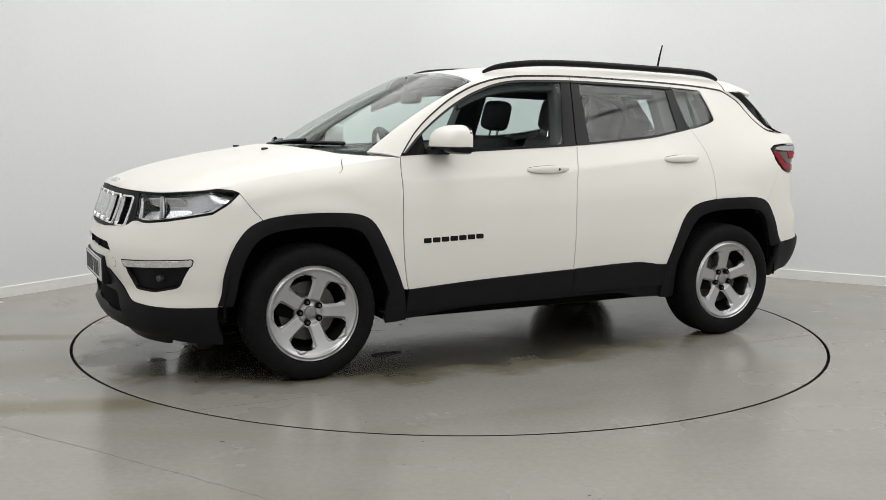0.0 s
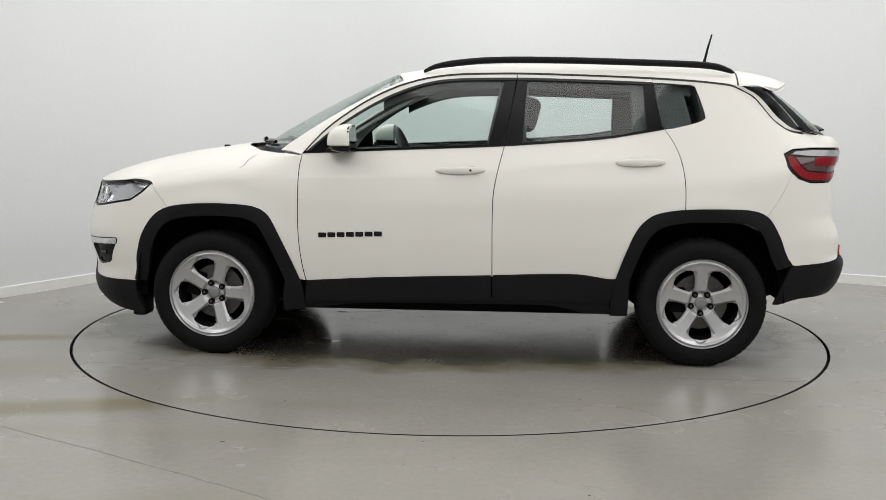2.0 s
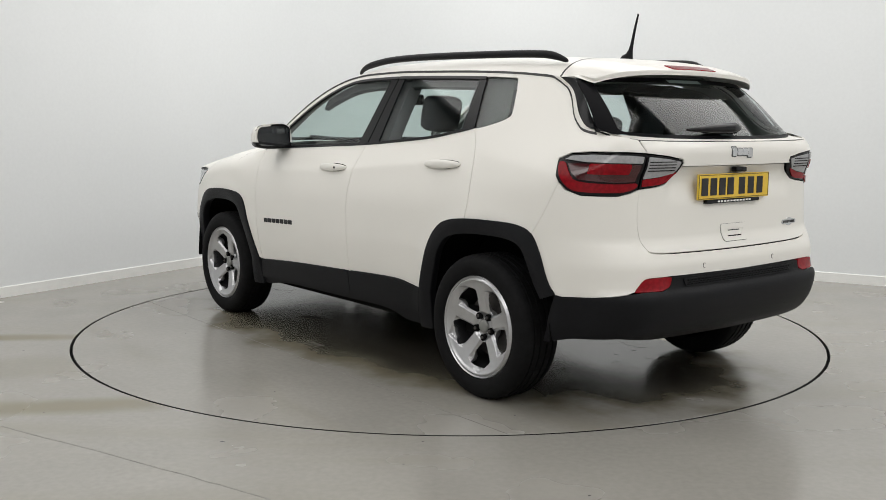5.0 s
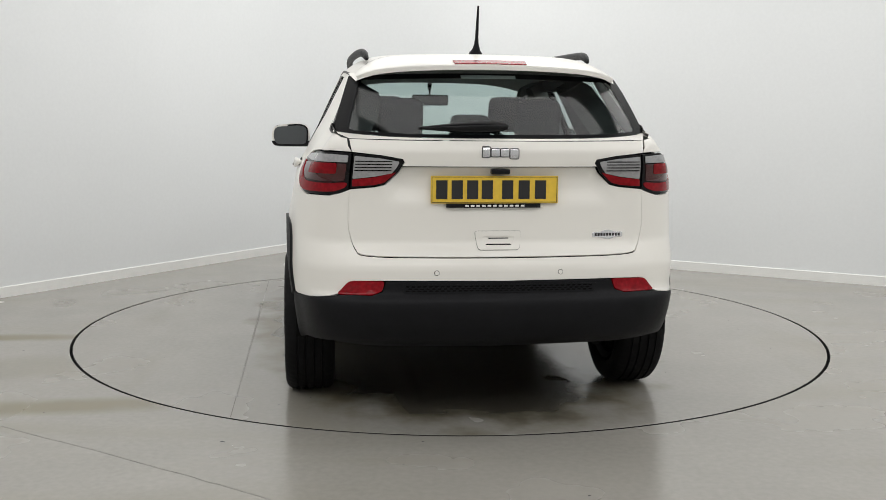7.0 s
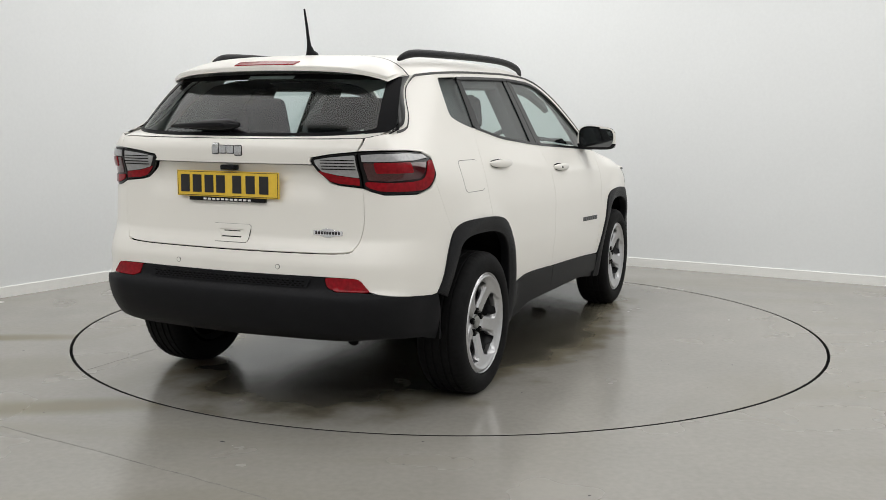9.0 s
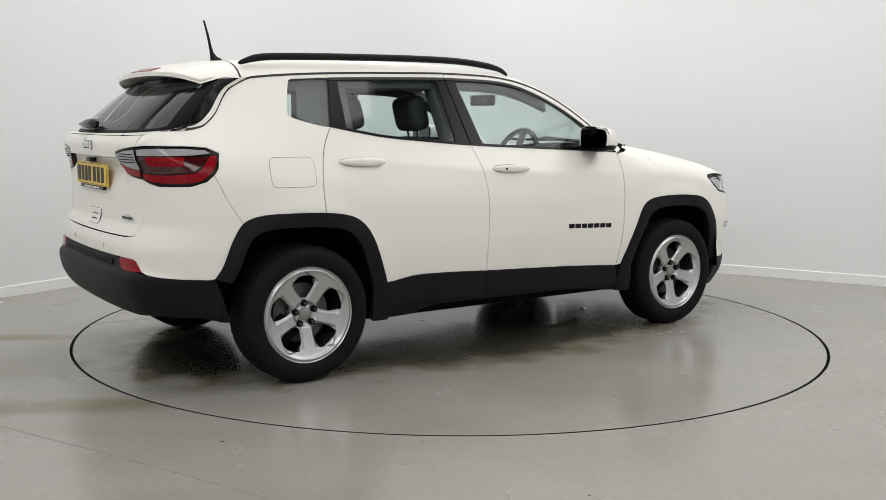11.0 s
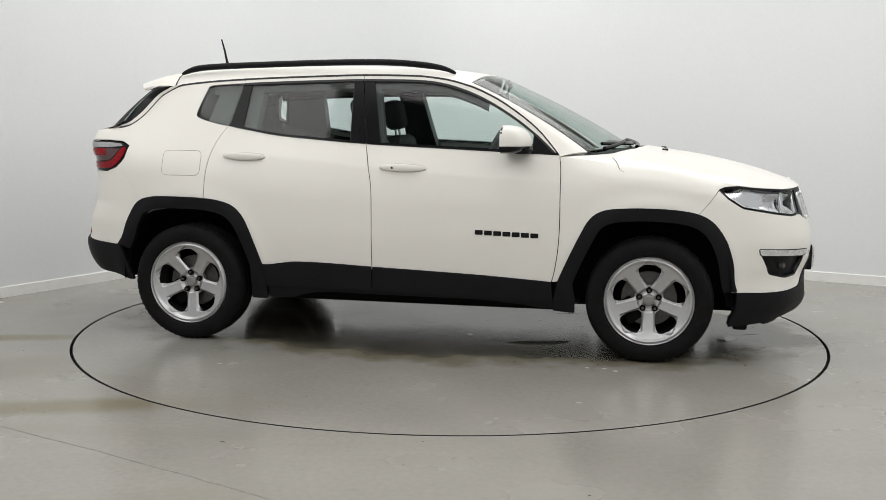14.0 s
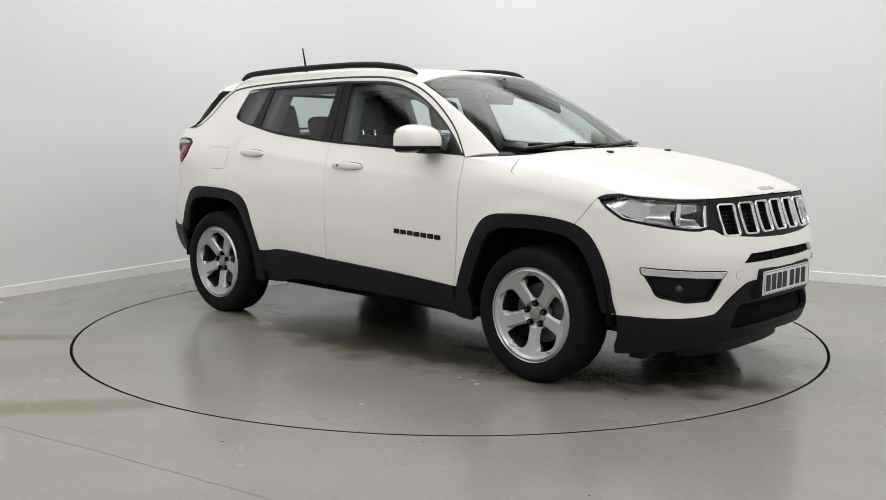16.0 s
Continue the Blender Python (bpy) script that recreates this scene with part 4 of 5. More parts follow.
both("sill", np.concatenate([[at("s", 2.27, 0.31), ], sill_b, [at("s", 0.48, 0.345), at("s", 1.10, 0.34)]]), body, PLASTIC, (car, car), "black side sill", step=(0.06, 0.03), off=-0.004, flange=0.06, edge=0.01)

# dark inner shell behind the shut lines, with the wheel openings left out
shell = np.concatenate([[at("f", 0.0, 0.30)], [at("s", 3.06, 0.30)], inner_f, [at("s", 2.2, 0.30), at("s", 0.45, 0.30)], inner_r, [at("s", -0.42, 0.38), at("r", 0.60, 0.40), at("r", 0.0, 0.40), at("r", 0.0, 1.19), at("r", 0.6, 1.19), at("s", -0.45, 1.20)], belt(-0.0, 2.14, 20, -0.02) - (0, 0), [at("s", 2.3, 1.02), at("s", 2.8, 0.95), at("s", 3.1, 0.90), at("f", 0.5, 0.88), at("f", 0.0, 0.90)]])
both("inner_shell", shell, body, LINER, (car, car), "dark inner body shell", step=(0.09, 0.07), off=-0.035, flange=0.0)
panel("roof_lining", np.array([(-0.98, 0.01), (0.98, 0.01), (0.98, 0.99), (-0.98, 0.99)]), lambda a, q: roof(a, q) - np.array([0, 0, 0.035]), HEADLINING, car, "pale grey headlining", step=(0.1, 0.06), flange=0.0)


# ---- wheels ----
def wheel_dish(u, v):
    """Face of the alloy: u up, v ahead, y outwards."""
    r = np.hypot(u, v)
    ang = np.arctan2(u, v) - radians(18)
    ang = (ang + math.pi / 5) % (2 * math.pi / 5) - math.pi / 5
    side = np.abs(r * np.sin(ang))
    half = 0.0235 + 0.05 * np.clip(r - 0.06, 0, 1) + 2.2 * np.clip(r - 0.172, 0, 0.06)
    flat = (1 - np.clip((side - half) / 0.011, 0, 1)) * step01((r - 0.050) / 0.02) * step01((0.233 - r) / 0.014)
    y = WHEEL_Y(r) - 0.007 * step01((0.232 - r) / 0.03) + 0.013 * flat
    return np.stack([v, y, u], -1)


WHEEL_Y = curve([0.0, 0.03, 0.045, 0.08, 0.13, 0.18, 0.205, 0.222, 0.236, 0.25], [0.060, 0.060, 0.056, 0.060, 0.069, 0.082, 0.090, 0.096, 0.096, 0.09])


def polar(r, deg):
    return (r * math.sin(radians(deg)), r * math.cos(radians(deg)))


def tyre_bm():
    prof = [(0.2395, 0.080), (0.2400, 0.096), (0.2425, 0.104), (0.252, 0.110), (0.275, 0.1145), (0.300, 0.113), (0.317, 0.106), (0.328, 0.096)]
    tread = [(0.3355, 0.082), (0.3375, 0.062), (0.331, 0.0605), (0.331, 0.0525), (0.3385, 0.051), (0.339, 0.026), (0.332, 0.0245), (0.332, 0.0165), (0.339, 0.015)]
    full = prof + tread
    full = full + [(r, -h) for r, h in full[::-1]]
    v, f = spun(full, 180, "Y")
    n = len(full)
    out = []
    for i in range(180):
        for k, (r, h) in enumerate(full):
            x, y, z = v[i * n + k]
            if 0.07 < abs(h) < 0.1 and i % 3 == 0:
                x, z = x * 0.992, z * 0.992
            if abs(h) < 0.07 and r > 0.334 and (i + int(20 * h / 0.06)) % 6 == 0:
                x, z = x * 0.990, z * 0.990
            out.append((x, y, z))
    return to_bm(out, f)


CAP = material("cap_grey", (0.24, 0.24, 0.23), 0.4, metal=0.3, vary=0.1, scale=40)


WINDOW = ((0.077, 8.5), (0.106, 16.5), (0.136, 20.3), (0.166, 21.3), (0.185, 18.0), (0.194, 9.0))


def make_wheel():
    holes = []
    for k in range(5):
        m = 54 + 72 * k
        w = [polar(r, m - a) for r, a in WINDOW] + [polar(0.196, m)] + [polar(r, m + a) for r, a in WINDOW[::-1]]
        holes.append(rounded(w, 0.005, 2))
    ringo = np.array([polar(0.231, a) for a in range(0, 360, 4)])
    wheel = panel("wheel", ringo, wheel_dish, ALLOY, car, "five-spoke silver alloy wheel", holes=holes, step=(0.005, 0.005), flange=0.030, edge=0.005)
    part("tyre", tyre_bm(), RUBBER, wheel, "black treaded rubber tyre", smooth=True, angle=35)
    v, f = spun([(0.2305, 0.092), (0.2315, 0.100), (0.236, 0.104), (0.239, 0.101), (0.239, 0.090)], 96)
    part("rim_flange", to_bm(v, f), ALLOY, wheel, smooth=True)
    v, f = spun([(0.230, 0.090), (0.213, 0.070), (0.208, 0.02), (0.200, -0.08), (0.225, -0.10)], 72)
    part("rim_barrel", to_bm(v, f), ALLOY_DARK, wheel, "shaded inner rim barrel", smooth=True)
    v, f = spun([(0.0, 0.018), (0.075, 0.018), (0.078, 0.008), (0.148, 0.008), (0.150, -0.012), (0.0, -0.012)], 60)
    part("brake_disc", to_bm(v, f), STEEL, wheel, "bare steel brake disc", smooth=True, angle=30)
    bm = box_bm(0.075, 0.165, -0.03, 0.032, -0.06, 0.075, 0.012)
    part("brake_caliper", bm, LINER, wheel, "dark brake caliper", smooth=True)
    v, f = spun([(0.0, -0.055), (0.205, -0.06)], 48)
    part("backing_plate", to_bm(v, f), LINER, wheel, "dark backing plate")
    v, f = spun([(0.0, 0.068), (0.020, 0.0675), (0.028, 0.065), (0.0315, 0.060), (0.0315, 0.045)], 40)
    part("centre_cap", to_bm(v, f), CAP, wheel, "grey centre cap", smooth=True)
    for k in range(5):
        z, x = polar(0.054, 54 + 72 * k)
        # Raised near-black disc: the bolt recess's shade is put into its colour.
        v, f = spun([(0.0, 0.0660), (0.0155, 0.0660), (0.0160, 0.0645), (0.0160, 0.045)], 20, centre=(x, 0, z))
        part("lug_shade", to_bm(v, f), LINER, wheel, "near-black disc as shade round the bolt", smooth=True)
        v, f = spun([(0.0, 0.073), (0.0055, 0.073), (0.0078, 0.070), (0.0078, 0.05)], 6, centre=(x, 0, z))
        part("lug_bolt", to_bm(v, f), STEEL, wheel, "grey steel wheel bolt")
    return wheel


wheel = make_wheel()
wheel.matrix_basis = pose(2.636, 0.756, 0.337, 0, -18, 0)
copy_thing(wheel, pose(0.0, 0.778, 0.338, 0, 0, 0))
copy_thing(wheel, pose(2.636, -0.756, 0.337, 0, 36, 180))
copy_thing(wheel, pose(0.0, -0.778, 0.338, 0, 40, 180))


def wheel_well(x, s):
    """Dark half-round liner over a wheel."""
    verts, faces = [], []
    arc = [(-0.43, 0.34), (-0.42, 0.45), (-0.38, 0.62), (-0.27, 0.73), (-0.12, 0.765), (0.12, 0.765), (0.27, 0.73), (0.38, 0.62), (0.42, 0.45), (0.43, 0.34)]
    arc = [(a, b) for a, b in smooth_line(arc, count=4)]
    for y in (0.835, 0.55):
        verts += [(x + a, s * y, b) for a, b in arc]
    n = len(arc)
    faces = [(i, i + 1, n + i + 1, n + i) for i in range(n - 1)]
    verts += [(x, s * 0.55, 0.25)]
    faces += [(n + i, n + i + 1, 2 * n) for i in range(n - 1)]
    return part("wheel_well", to_bm(verts, faces), LINER, car, "dark wheel arch liner", smooth=True)


for wx in (0.0, 2.636):
    for s in (1, -1):
        wheel_well(wx, s)
bm = box_bm(0.42, 2.2, -0.70, 0.70, 0.235, 0.36, 0.03)
box_bm(-0.60, 0.5, -0.52, 0.52, 0.37, 0.46, 0.03, bm)
box_bm(2.1, 3.30, -0.52, 0.52, 0.24, 0.40, 0.03, bm)
box_bm(0.3, 3.0, -0.2, 0.2, 0.21, 0.30, 0.03, bm)
part("underbody", bm, LINER, car, "dark underbody")
part("rear_axle", tube([(0.0, -0.66, 0.33), (0.0, 0.66, 0.33)], 0.045), LINER, car, "dark axle")
part("front_axle", tube([(2.636, -0.66, 0.30), (2.636, 0.66, 0.30)], 0.035), LINER, car, "dark axle")
bm = tube(smooth_line([(-0.1, -0.42, 0.33), (-0.4, -0.44, 0.35), (-0.50, -0.47, 0.345), (-0.56, -0.48, 0.325)], count=4), 0.026)
part("exhaust_pipe", bm, LINER, car, "dark exhaust pipe", smooth=True)
for s in (1, -1):
    bm = box_bm(3.085, 3.165, s * 0.60 - 0.07, s * 0.60 + 0.065, 0.166, 0.31, 0.018)
    part("air_deflector", bm, PLASTIC, car, "black air deflector before the wheel", smooth=True)

# ---- lamps and grille ----
def top_line(t, n=14, dz=-0.005):
    """Lower edge of the bonnet's rim, over the contour from t[0] to t[1]."""
    u = np.linspace(t[0], t[1], n)
    return np.stack([u, ZS(ref(u)[0]) + dz], 1)


lamp = np.concatenate([np.array(LAMP_BOT[:-1]) + (0, 0.004), [at("f", 0.503, 0.915)], top_line((uf(0.507), us(3.17)), 18, -0.004), [at("s", 3.10, 0.9515), at("s", 3.05, 0.9475), at("s", 3.022, 0.9395)]])


for k in (0, 1):
    mk = dict(mirror=k == 1)
    housing = panel("headlamp", lamp, body, SATIN, car, "clear headlamp in a black surround", step=(0.04, 0.03), off=-0.045, flange=0.0, **mk)
    panel("surround", lamp, body, GLOSS, housing, "gloss black lamp surround", holes=[inset(lamp, 0.009)], step=(0.03, 0.02), off=0.001, flange=0.03, **mk)
    panel("lens", inset(lamp, 0.004), body, LENS, housing, "clear lamp lens", step=(0.04, 0.03), off=-0.003, flange=0.0, **mk)
    dent = lambda u, z: body(u, z) - np.array([0.03, 0, 0]) * (np.sin(np.clip((z - 0.81) / 0.1, 0, 1) * math.pi) ** 2)[..., None]
    for o in ([at("f", 0.655, 0.822), at("f", 0.63, 0.915), at("f", 0.560, 0.905), at("f", 0.568, 0.815)], [at("f", 0.745, 0.845), at("f", 0.715, 0.912), at("f", 0.648, 0.914), at("f", 0.668, 0.825)]):
        panel("reflector", rounded(o, 0.014, 4), dent, SATIN, housing, "silver reflector bowl", step=(0.012, 0.010), off=-0.014, flange=0.012, **mk)
    cut = np.array([at("f", 0.655, 0.818), at("f", 0.668, 0.822), at("f", 0.645, 0.918), at("f", 0.632, 0.918)])
    panel("divider", cut, body, CHROME, housing, "chrome divider", step=(0.02, 0.02), off=-0.008, flange=0.02, **mk)
    dark = np.array([at("f", 0.510, 0.80), at("f", 0.555, 0.80), at("f", 0.532, 0.93), at("f", 0.500, 0.93)])
    panel("inner_bezel", dark, body, GLOSS, housing, "black inner bezel", step=(0.03, 0.03), off=-0.016, flange=0.01, **mk)
    side = rounded([at("s", 3.06, 0.93), at("s", 3.15, 0.925), at("f", 0.72, 0.905), at("f", 0.76, 0.835), at("s", 3.12, 0.87)], 0.012, 3)
    panel("side_reflector", side, body, SATIN, housing, "silver side reflector", step=(0.03, 0.02), off=-0.024, flange=0.01, **mk)
    rim = np.array([at("f", 0.546, 0.806), at("f", 0.556, 0.806), at("f", 0.534, 0.905), at("f", 0.524, 0.905)])
    panel("inner_strip", rim, body, CHROME, housing, "chrome inner strip", step=(0.02, 0.02), off=-0.008, flange=0.02, **mk)
    lowrim = np.array([at("f", 0.550, 0.806), at("f", 0.62, 0.800), at("f", 0.70, 0.812), at("s", 3.15, 0.842), at("s", 3.09, 0.882), at("s", 3.04, 0.925), at("s", 3.052, 0.925), at("s", 3.10, 0.888), at("s", 3.16, 0.850), at("f", 0.70, 0.820), at("f", 0.62, 0.809), at("f", 0.550, 0.814)])
    panel("lower_strip", lowrim, body, CHROME, housing, "chrome lower strip", step=(0.03, 0.02), off=-0.010, flange=0.012, **mk)
    ball_v, ball_f = spun([(0.0, 0.005), (0.010, 0.004), (0.015, 0.0), (0.018, -0.02)], 24)
    bm = to_bm(ball_v, ball_f)
    s = -1 if k else 1
    bmesh.ops.transform(bm, matrix=pose(3.338, s * 0.655, 0.528, 0, 0, -58 if s > 0 else 238), verts=bm.verts)
    part("fog_lamp", bm, STEEL, bumper, "round clear fog lamp", smooth=True)
    panel("fog_rim", rounded(fog, 0.0), body, GLOSS, bumper, "black recess rim", holes=[inset(fog, 0.010)], step=(0.03, 0.02), off=-0.006, flange=0.024, **mk)

gl_left = np.concatenate([[at("f", 0.0, 0.746), at("f", 0.25, 0.754), at("f", 0.478, 0.774), at("f", 0.515, 0.797), at("f", 0.498, 0.915)], top_line((uf(0.496), 0.0), 12)])
grille_out = np.concatenate([gl_left, (gl_left * (-1, 1))[::-1][1:-1]])
slots, rings = [], []
for k in range(7):
    y = (k - 3) * 0.1405
    zm = 0.849 - 0.006 * (abs(k - 3) / 3) ** 2
    w = 0.055 if abs(k - 3) < 3 else 0.052
    o = rounded([at("f", y + w * 0.92, zm - 0.076), at("f", y + w, zm + 0.066), at("f", y - w, zm + 0.066), at("f", y - w * 0.92, zm - 0.076)], 0.018, 4)
    slots.append(o)
    rings.append(o)
grille = panel("grille", grille_out, body, PLASTIC, car, "black grille with seven upright slots", holes=slots, step=(0.04, 0.03), off=-0.006, flange=0.03)
panel("grille_mesh", grille_out, body, LINER, grille, "dark mesh behind the slots", step=(0.05, 0.04), off=-0.05, flange=0.0)
for o in rings:
    panel("slot_ring", inset(o, -0.003), body, CHROME, grille, "chrome slot ring", holes=[inset(o, 0.004)], step=(0.02, 0.02), off=0.003, flange=0.022, edge=0.003)
for k in range(6):
    z = 0.80 + k * 0.018
    pts = body(np.linspace(uf(-0.47), uf(0.47), 20), np.full(20, z)) - np.array([0.035, 0, 0])
    part("mesh_bar", tube(pts, 0.003, 5), PLASTIC, grille, "thin black mesh bar")
for y in (-0.12, 0.12):
    p = body(np.array([uf(y)]), np.array([0.655]))[0]
    part("intake_fin", box_bm(p[0] - 0.03, p[0] - 0.008, y - 0.004, y + 0.004, 0.636, 0.674), PLASTIC, bumper, "black fin")


def plate(mat, x, y0, y1, z0, z1, facing, parent, label, tilt=0.0, clear=0.0):
    """A number plate with plain bars in place of its characters."""
    base = part("number_plate", box_bm(-0.004, 0.004, y0, y1, z0, z1, 0.0015), mat, parent, label)
    m = Matrix.Translation((x, 0, 0))
    base.matrix_basis = m
    h = (z1 - z0)
    zc = (z0 + z1) / 2
    w = y1 - y0
    spots = [0.085, 0.205, 0.325, 0.44, 0.60, 0.73, 0.86]
    for f in spots:
        y = y1 - f * w if facing < 0 else y0 + f * w
        part("plate_bar", box_bm(facing * 0.0045, facing * 0.0060, y - 0.023, y + 0.023, zc - h * 0.34, zc + h * 0.34), INK, base, "black character bar")
    bm = bmesh.new()
    for a, b, c, d in ((y0 + 0.004, y1 - 0.004, z0 + 0.004, z0 + 0.006), (y0 + 0.004, y1 - 0.004, z1 - 0.006, z1 - 0.004), (y0 + 0.004, y0 + 0.006, z0 + 0.006, z1 - 0.006), (y1 - 0.006, y1 - 0.004, z0 + 0.006, z1 - 0.006)):
        box_bm(facing * 0.0045, facing * 0.0055, a, b, c, d, bm=bm)
    part("plate_border", bm, INK, base, "thin black border")
    return base


part("plate_holder", box_bm(3.49, 3.542, -0.262, 0.282, 0.456, 0.600, 0.008), PLASTIC, bumper, "black number plate holder", smooth=True)
plate(WHITE_PLATE, 3.548, -0.245, 0.268, 0.472, 0.586, 1, bumper, "white front number plate")
plate(YELLOW, -0.757, -0.240, 0.286, 0.948, 1.060, -1, tailgate, "yellow rear number plate")
bm = box_bm(-0.762, -0.742, -0.168, 0.222, 0.930, 0.947, 0.002)
part("plate_strip", bm, GLOSS, tailgate, "dark dealer strip under the plate")
bm = bmesh.new()
for k in range(11):
    box_bm(-0.7635, -0.762, -0.10 + k * 0.023, -0.085 + k * 0.023, 0.9345, 0.942, bm=bm)
part("strip_bars", bm, TRIM, tailgate, "small white bars")
part("camera_housing", box_bm(-0.782, -0.750, -0.035, 0.042, 1.066, 1.088, 0.006), GLOSS, tailgate, "black reversing camera housing", smooth=True)

# tail lamps
for k in (0, 1):
    mk = dict(mirror=k == 1)
    outer = np.array([(q[0], q[1]) for q in [at("s", -0.405, 1.122), at("s", -0.46, 1.146), at("s", -0.56, 1.153), at("r", 0.72, 1.153), at("r", 0.626, 1.148), at("r", 0.626, 1.004), at("r", 0.66, 0.988), at("r", 0.70, 0.979), at("s", -0.58, 0.981), at("s", -0.50, 1.004), at("s", -0.43, 1.055)]])
    outer = rounded(outer, [0.02, 0.02, 0.01, 0.01, 0.004, 0.004, 0.01, 0.02, 0.02, 0.02, 0.02], 4)
    lampo = panel("tail_lamp", outer, body, GLOSS, car, "red and clear wraparound tail lamp", step=(0.03, 0.03), off=-0.002, flange=0.02, **mk)
    white = rounded([at("s", -0.445, 1.122), at("s", -0.47, 1.140), at("s", -0.57, 1.147), at("r", 0.70, 1.147), at("r", 0.634, 1.142), at("r", 0.634, 1.110), at("s", -0.56, 1.112)], 0.006, 3)
    panel("clear_strip", inset(white, 0.003), body, CLEAR_WHITE, lampo, "clear upper lens", step=(0.02, 0.02), off=0.004, flange=0.008, **mk)
    red = np.array([at("s", -0.425, 1.108), at("s", -0.455, 1.112), at("s", -0.50, 1.070), at("s", -0.56, 1.035), at("r", 0.72, 1.026), at("r", 0.64, 1.03), at("r", 0.636, 1.012), at("r", 0.665, 0.998), at("r", 0.71, 0.990), at("s", -0.57, 0.992), at("s", -0.505, 1.014), at("s", -0.45, 1.06)])
    panel("red_lens", inset(smooth_line(red, closed=True, count=3), 0.001), body, RED_LENS, lampo, "red lower lens", step=(0.02, 0.015), off=0.004, flange=0.008, **mk)
    core = rounded([at("s", -0.47, 1.108), at("r", 0.64, 1.106), at("r", 0.644, 1.036), at("r", 0.72, 1.032), at("s", -0.56, 1.042), at("s", -0.51, 1.07)], 0.008, 3)
    panel("smoked_core", core, body, SMOKE_RED, lampo, "smoked red centre", step=(0.02, 0.02), off=0.001, flange=0.006, **mk)
    hot = rounded([at("s", -0.58, 1.108), at("r", 0.68, 1.108), at("r", 0.68, 1.066), at("s", -0.59, 1.066)], 0.008, 3)
    panel("red_block", hot, body, RED_LENS, lampo, "bright red block", step=(0.02, 0.02), off=0.004, flange=0.006, **mk)
    inner = np.array([at("r", 0.616, 1.147), at("r", 0.50, 1.136), at("r", 0.416, 1.122), at("r", 0.409, 1.111), at("r", 0.430, 1.07), at("r", 0.478, 1.026), at("r", 0.52, 1.017), at("r", 0.616, 1.008)])
    lampi = panel("tailgate_lamp", inner, body, GLOSS, tailgate, "red and clear tailgate lamp", step=(0.03, 0.03), off=-0.002, flange=0.02, **mk)
    cl2 = rounded([at("r", 0.610, 1.138), at("r", 0.50, 1.128), at("r", 0.425, 1.116), at("r", 0.432, 1.098), at("r", 0.452, 1.070), at("r", 0.52, 1.056), at("r", 0.610, 1.046)], 0.005, 3)
    panel("clear_lens", cl2, body, CLEAR_WHITE, lampi, "clear reversing lens", step=(0.02, 0.02), off=0.002, flange=0.006, **mk)
    for j in range(4):
        z = 1.080 + j * 0.012
        bar = np.array([at("r", 0.605, z), at("r", 0.455, z), at("r", 0.455, z + 0.003), at("r", 0.605, z + 0.003)])
        panel("louvre", bar, body, LINER, lampi, "dark louvre line", step=(0.03, 0.01), off=0.004, flange=0.003, edge=0.001, **mk)
    rd2 = rounded([at("r", 0.610, 1.043), at("r", 0.52, 1.052), at("r", 0.452, 1.068), at("r", 0.436, 1.072), at("r", 0.482, 1.031), at("r", 0.52, 1.022), at("r", 0.610, 1.015)], 0.004, 3)
    panel("red_lens", rd2, body, RED_LENS, lampi, "red lower lens", step=(0.02, 0.02), off=0.003, flange=0.006, **mk)

# ---- trim on the body ----
for k, (y, w, z0, z1) in enumerate(((0.066, 0.030, 1.137, 1.176), (0.027, 0.034, 1.140, 1.168), (-0.013, 0.034, 1.140, 1.168), (-0.053, 0.034, 1.132, 1.168))):
    o = rounded([at("r", y + w / 2, z0), at("r", y - w / 2, z0), at("r", y - w / 2, z1), at("r", y + w / 2, z1)], 0.003, 2)
    panel("badge_edge", inset(o, -0.004), body, INK, tailgate, "black badge edge", step=(0.02, 0.02), off=0.002, flange=0.003, edge=0.001)
    panel("badge", o, body, SATIN, tailgate, "plain silver badge block", step=(0.02, 0.02), off=0.006, flange=0.005)
trim_b = rounded([at("r", -0.396, 0.806), at("r", -0.430, 0.804), at("r", -0.450, 0.797), at("r", -0.473, 0.797), at("r", -0.493, 0.804), at("r", -0.527, 0.806), at("r", -0.527, 0.824), at("r", -0.493, 0.826), at("r", -0.473, 0.833), at("r", -0.450, 0.833), at("r", -0.430, 0.826), at("r", -0.396, 0.824)], 0.004, 3)
panel("trim_badge", trim_b, body, SATIN, tailgate, "small silver trim badge", step=(0.02, 0.02), off=0.004, flange=0.004)
for j in range(9):
    y = -0.405 - 0.0127 * j
    o = np.array([at("r", y, 0.809), at("r", y - 0.009, 0.809), at("r", y - 0.009, 0.821), at("r", y, 0.821)])
    panel("lettering_bar", o, body, INK, tailgate, "dark lettering bar", step=(0.02, 0.02), off=0.0046, flange=0.0)
grip = rounded([at("r", 0.103, 0.833), at("r", -0.092, 0.833), at("r", -0.080, 0.757), at("r", 0.09, 0.757)], 0.014, 4)
panel("handle_surround", grip, body, PAINT, tailgate, "white tailgate handle", holes=[rounded([at("r", 0.074, 0.812), at("r", -0.064, 0.812), at("r", -0.046, 0.771), at("r", 0.056, 0.771)], 0.010, 3)], step=(0.02, 0.02), off=0.006, flange=0.0045, edge=0.003)
panel("handle_pocket", inset(grip, 0.006), body, PAINT, tailgate, "white handle pocket", step=(0.03, 0.03), off=0.0016, flange=0.0)
# Flat dark strip on the pocket stands for shade under the lip.
slot = rounded([at("r", 0.050, 0.806), at("r", -0.040, 0.806), at("r", -0.034, 0.793), at("r", 0.044, 0.793)], 0.005, 3)
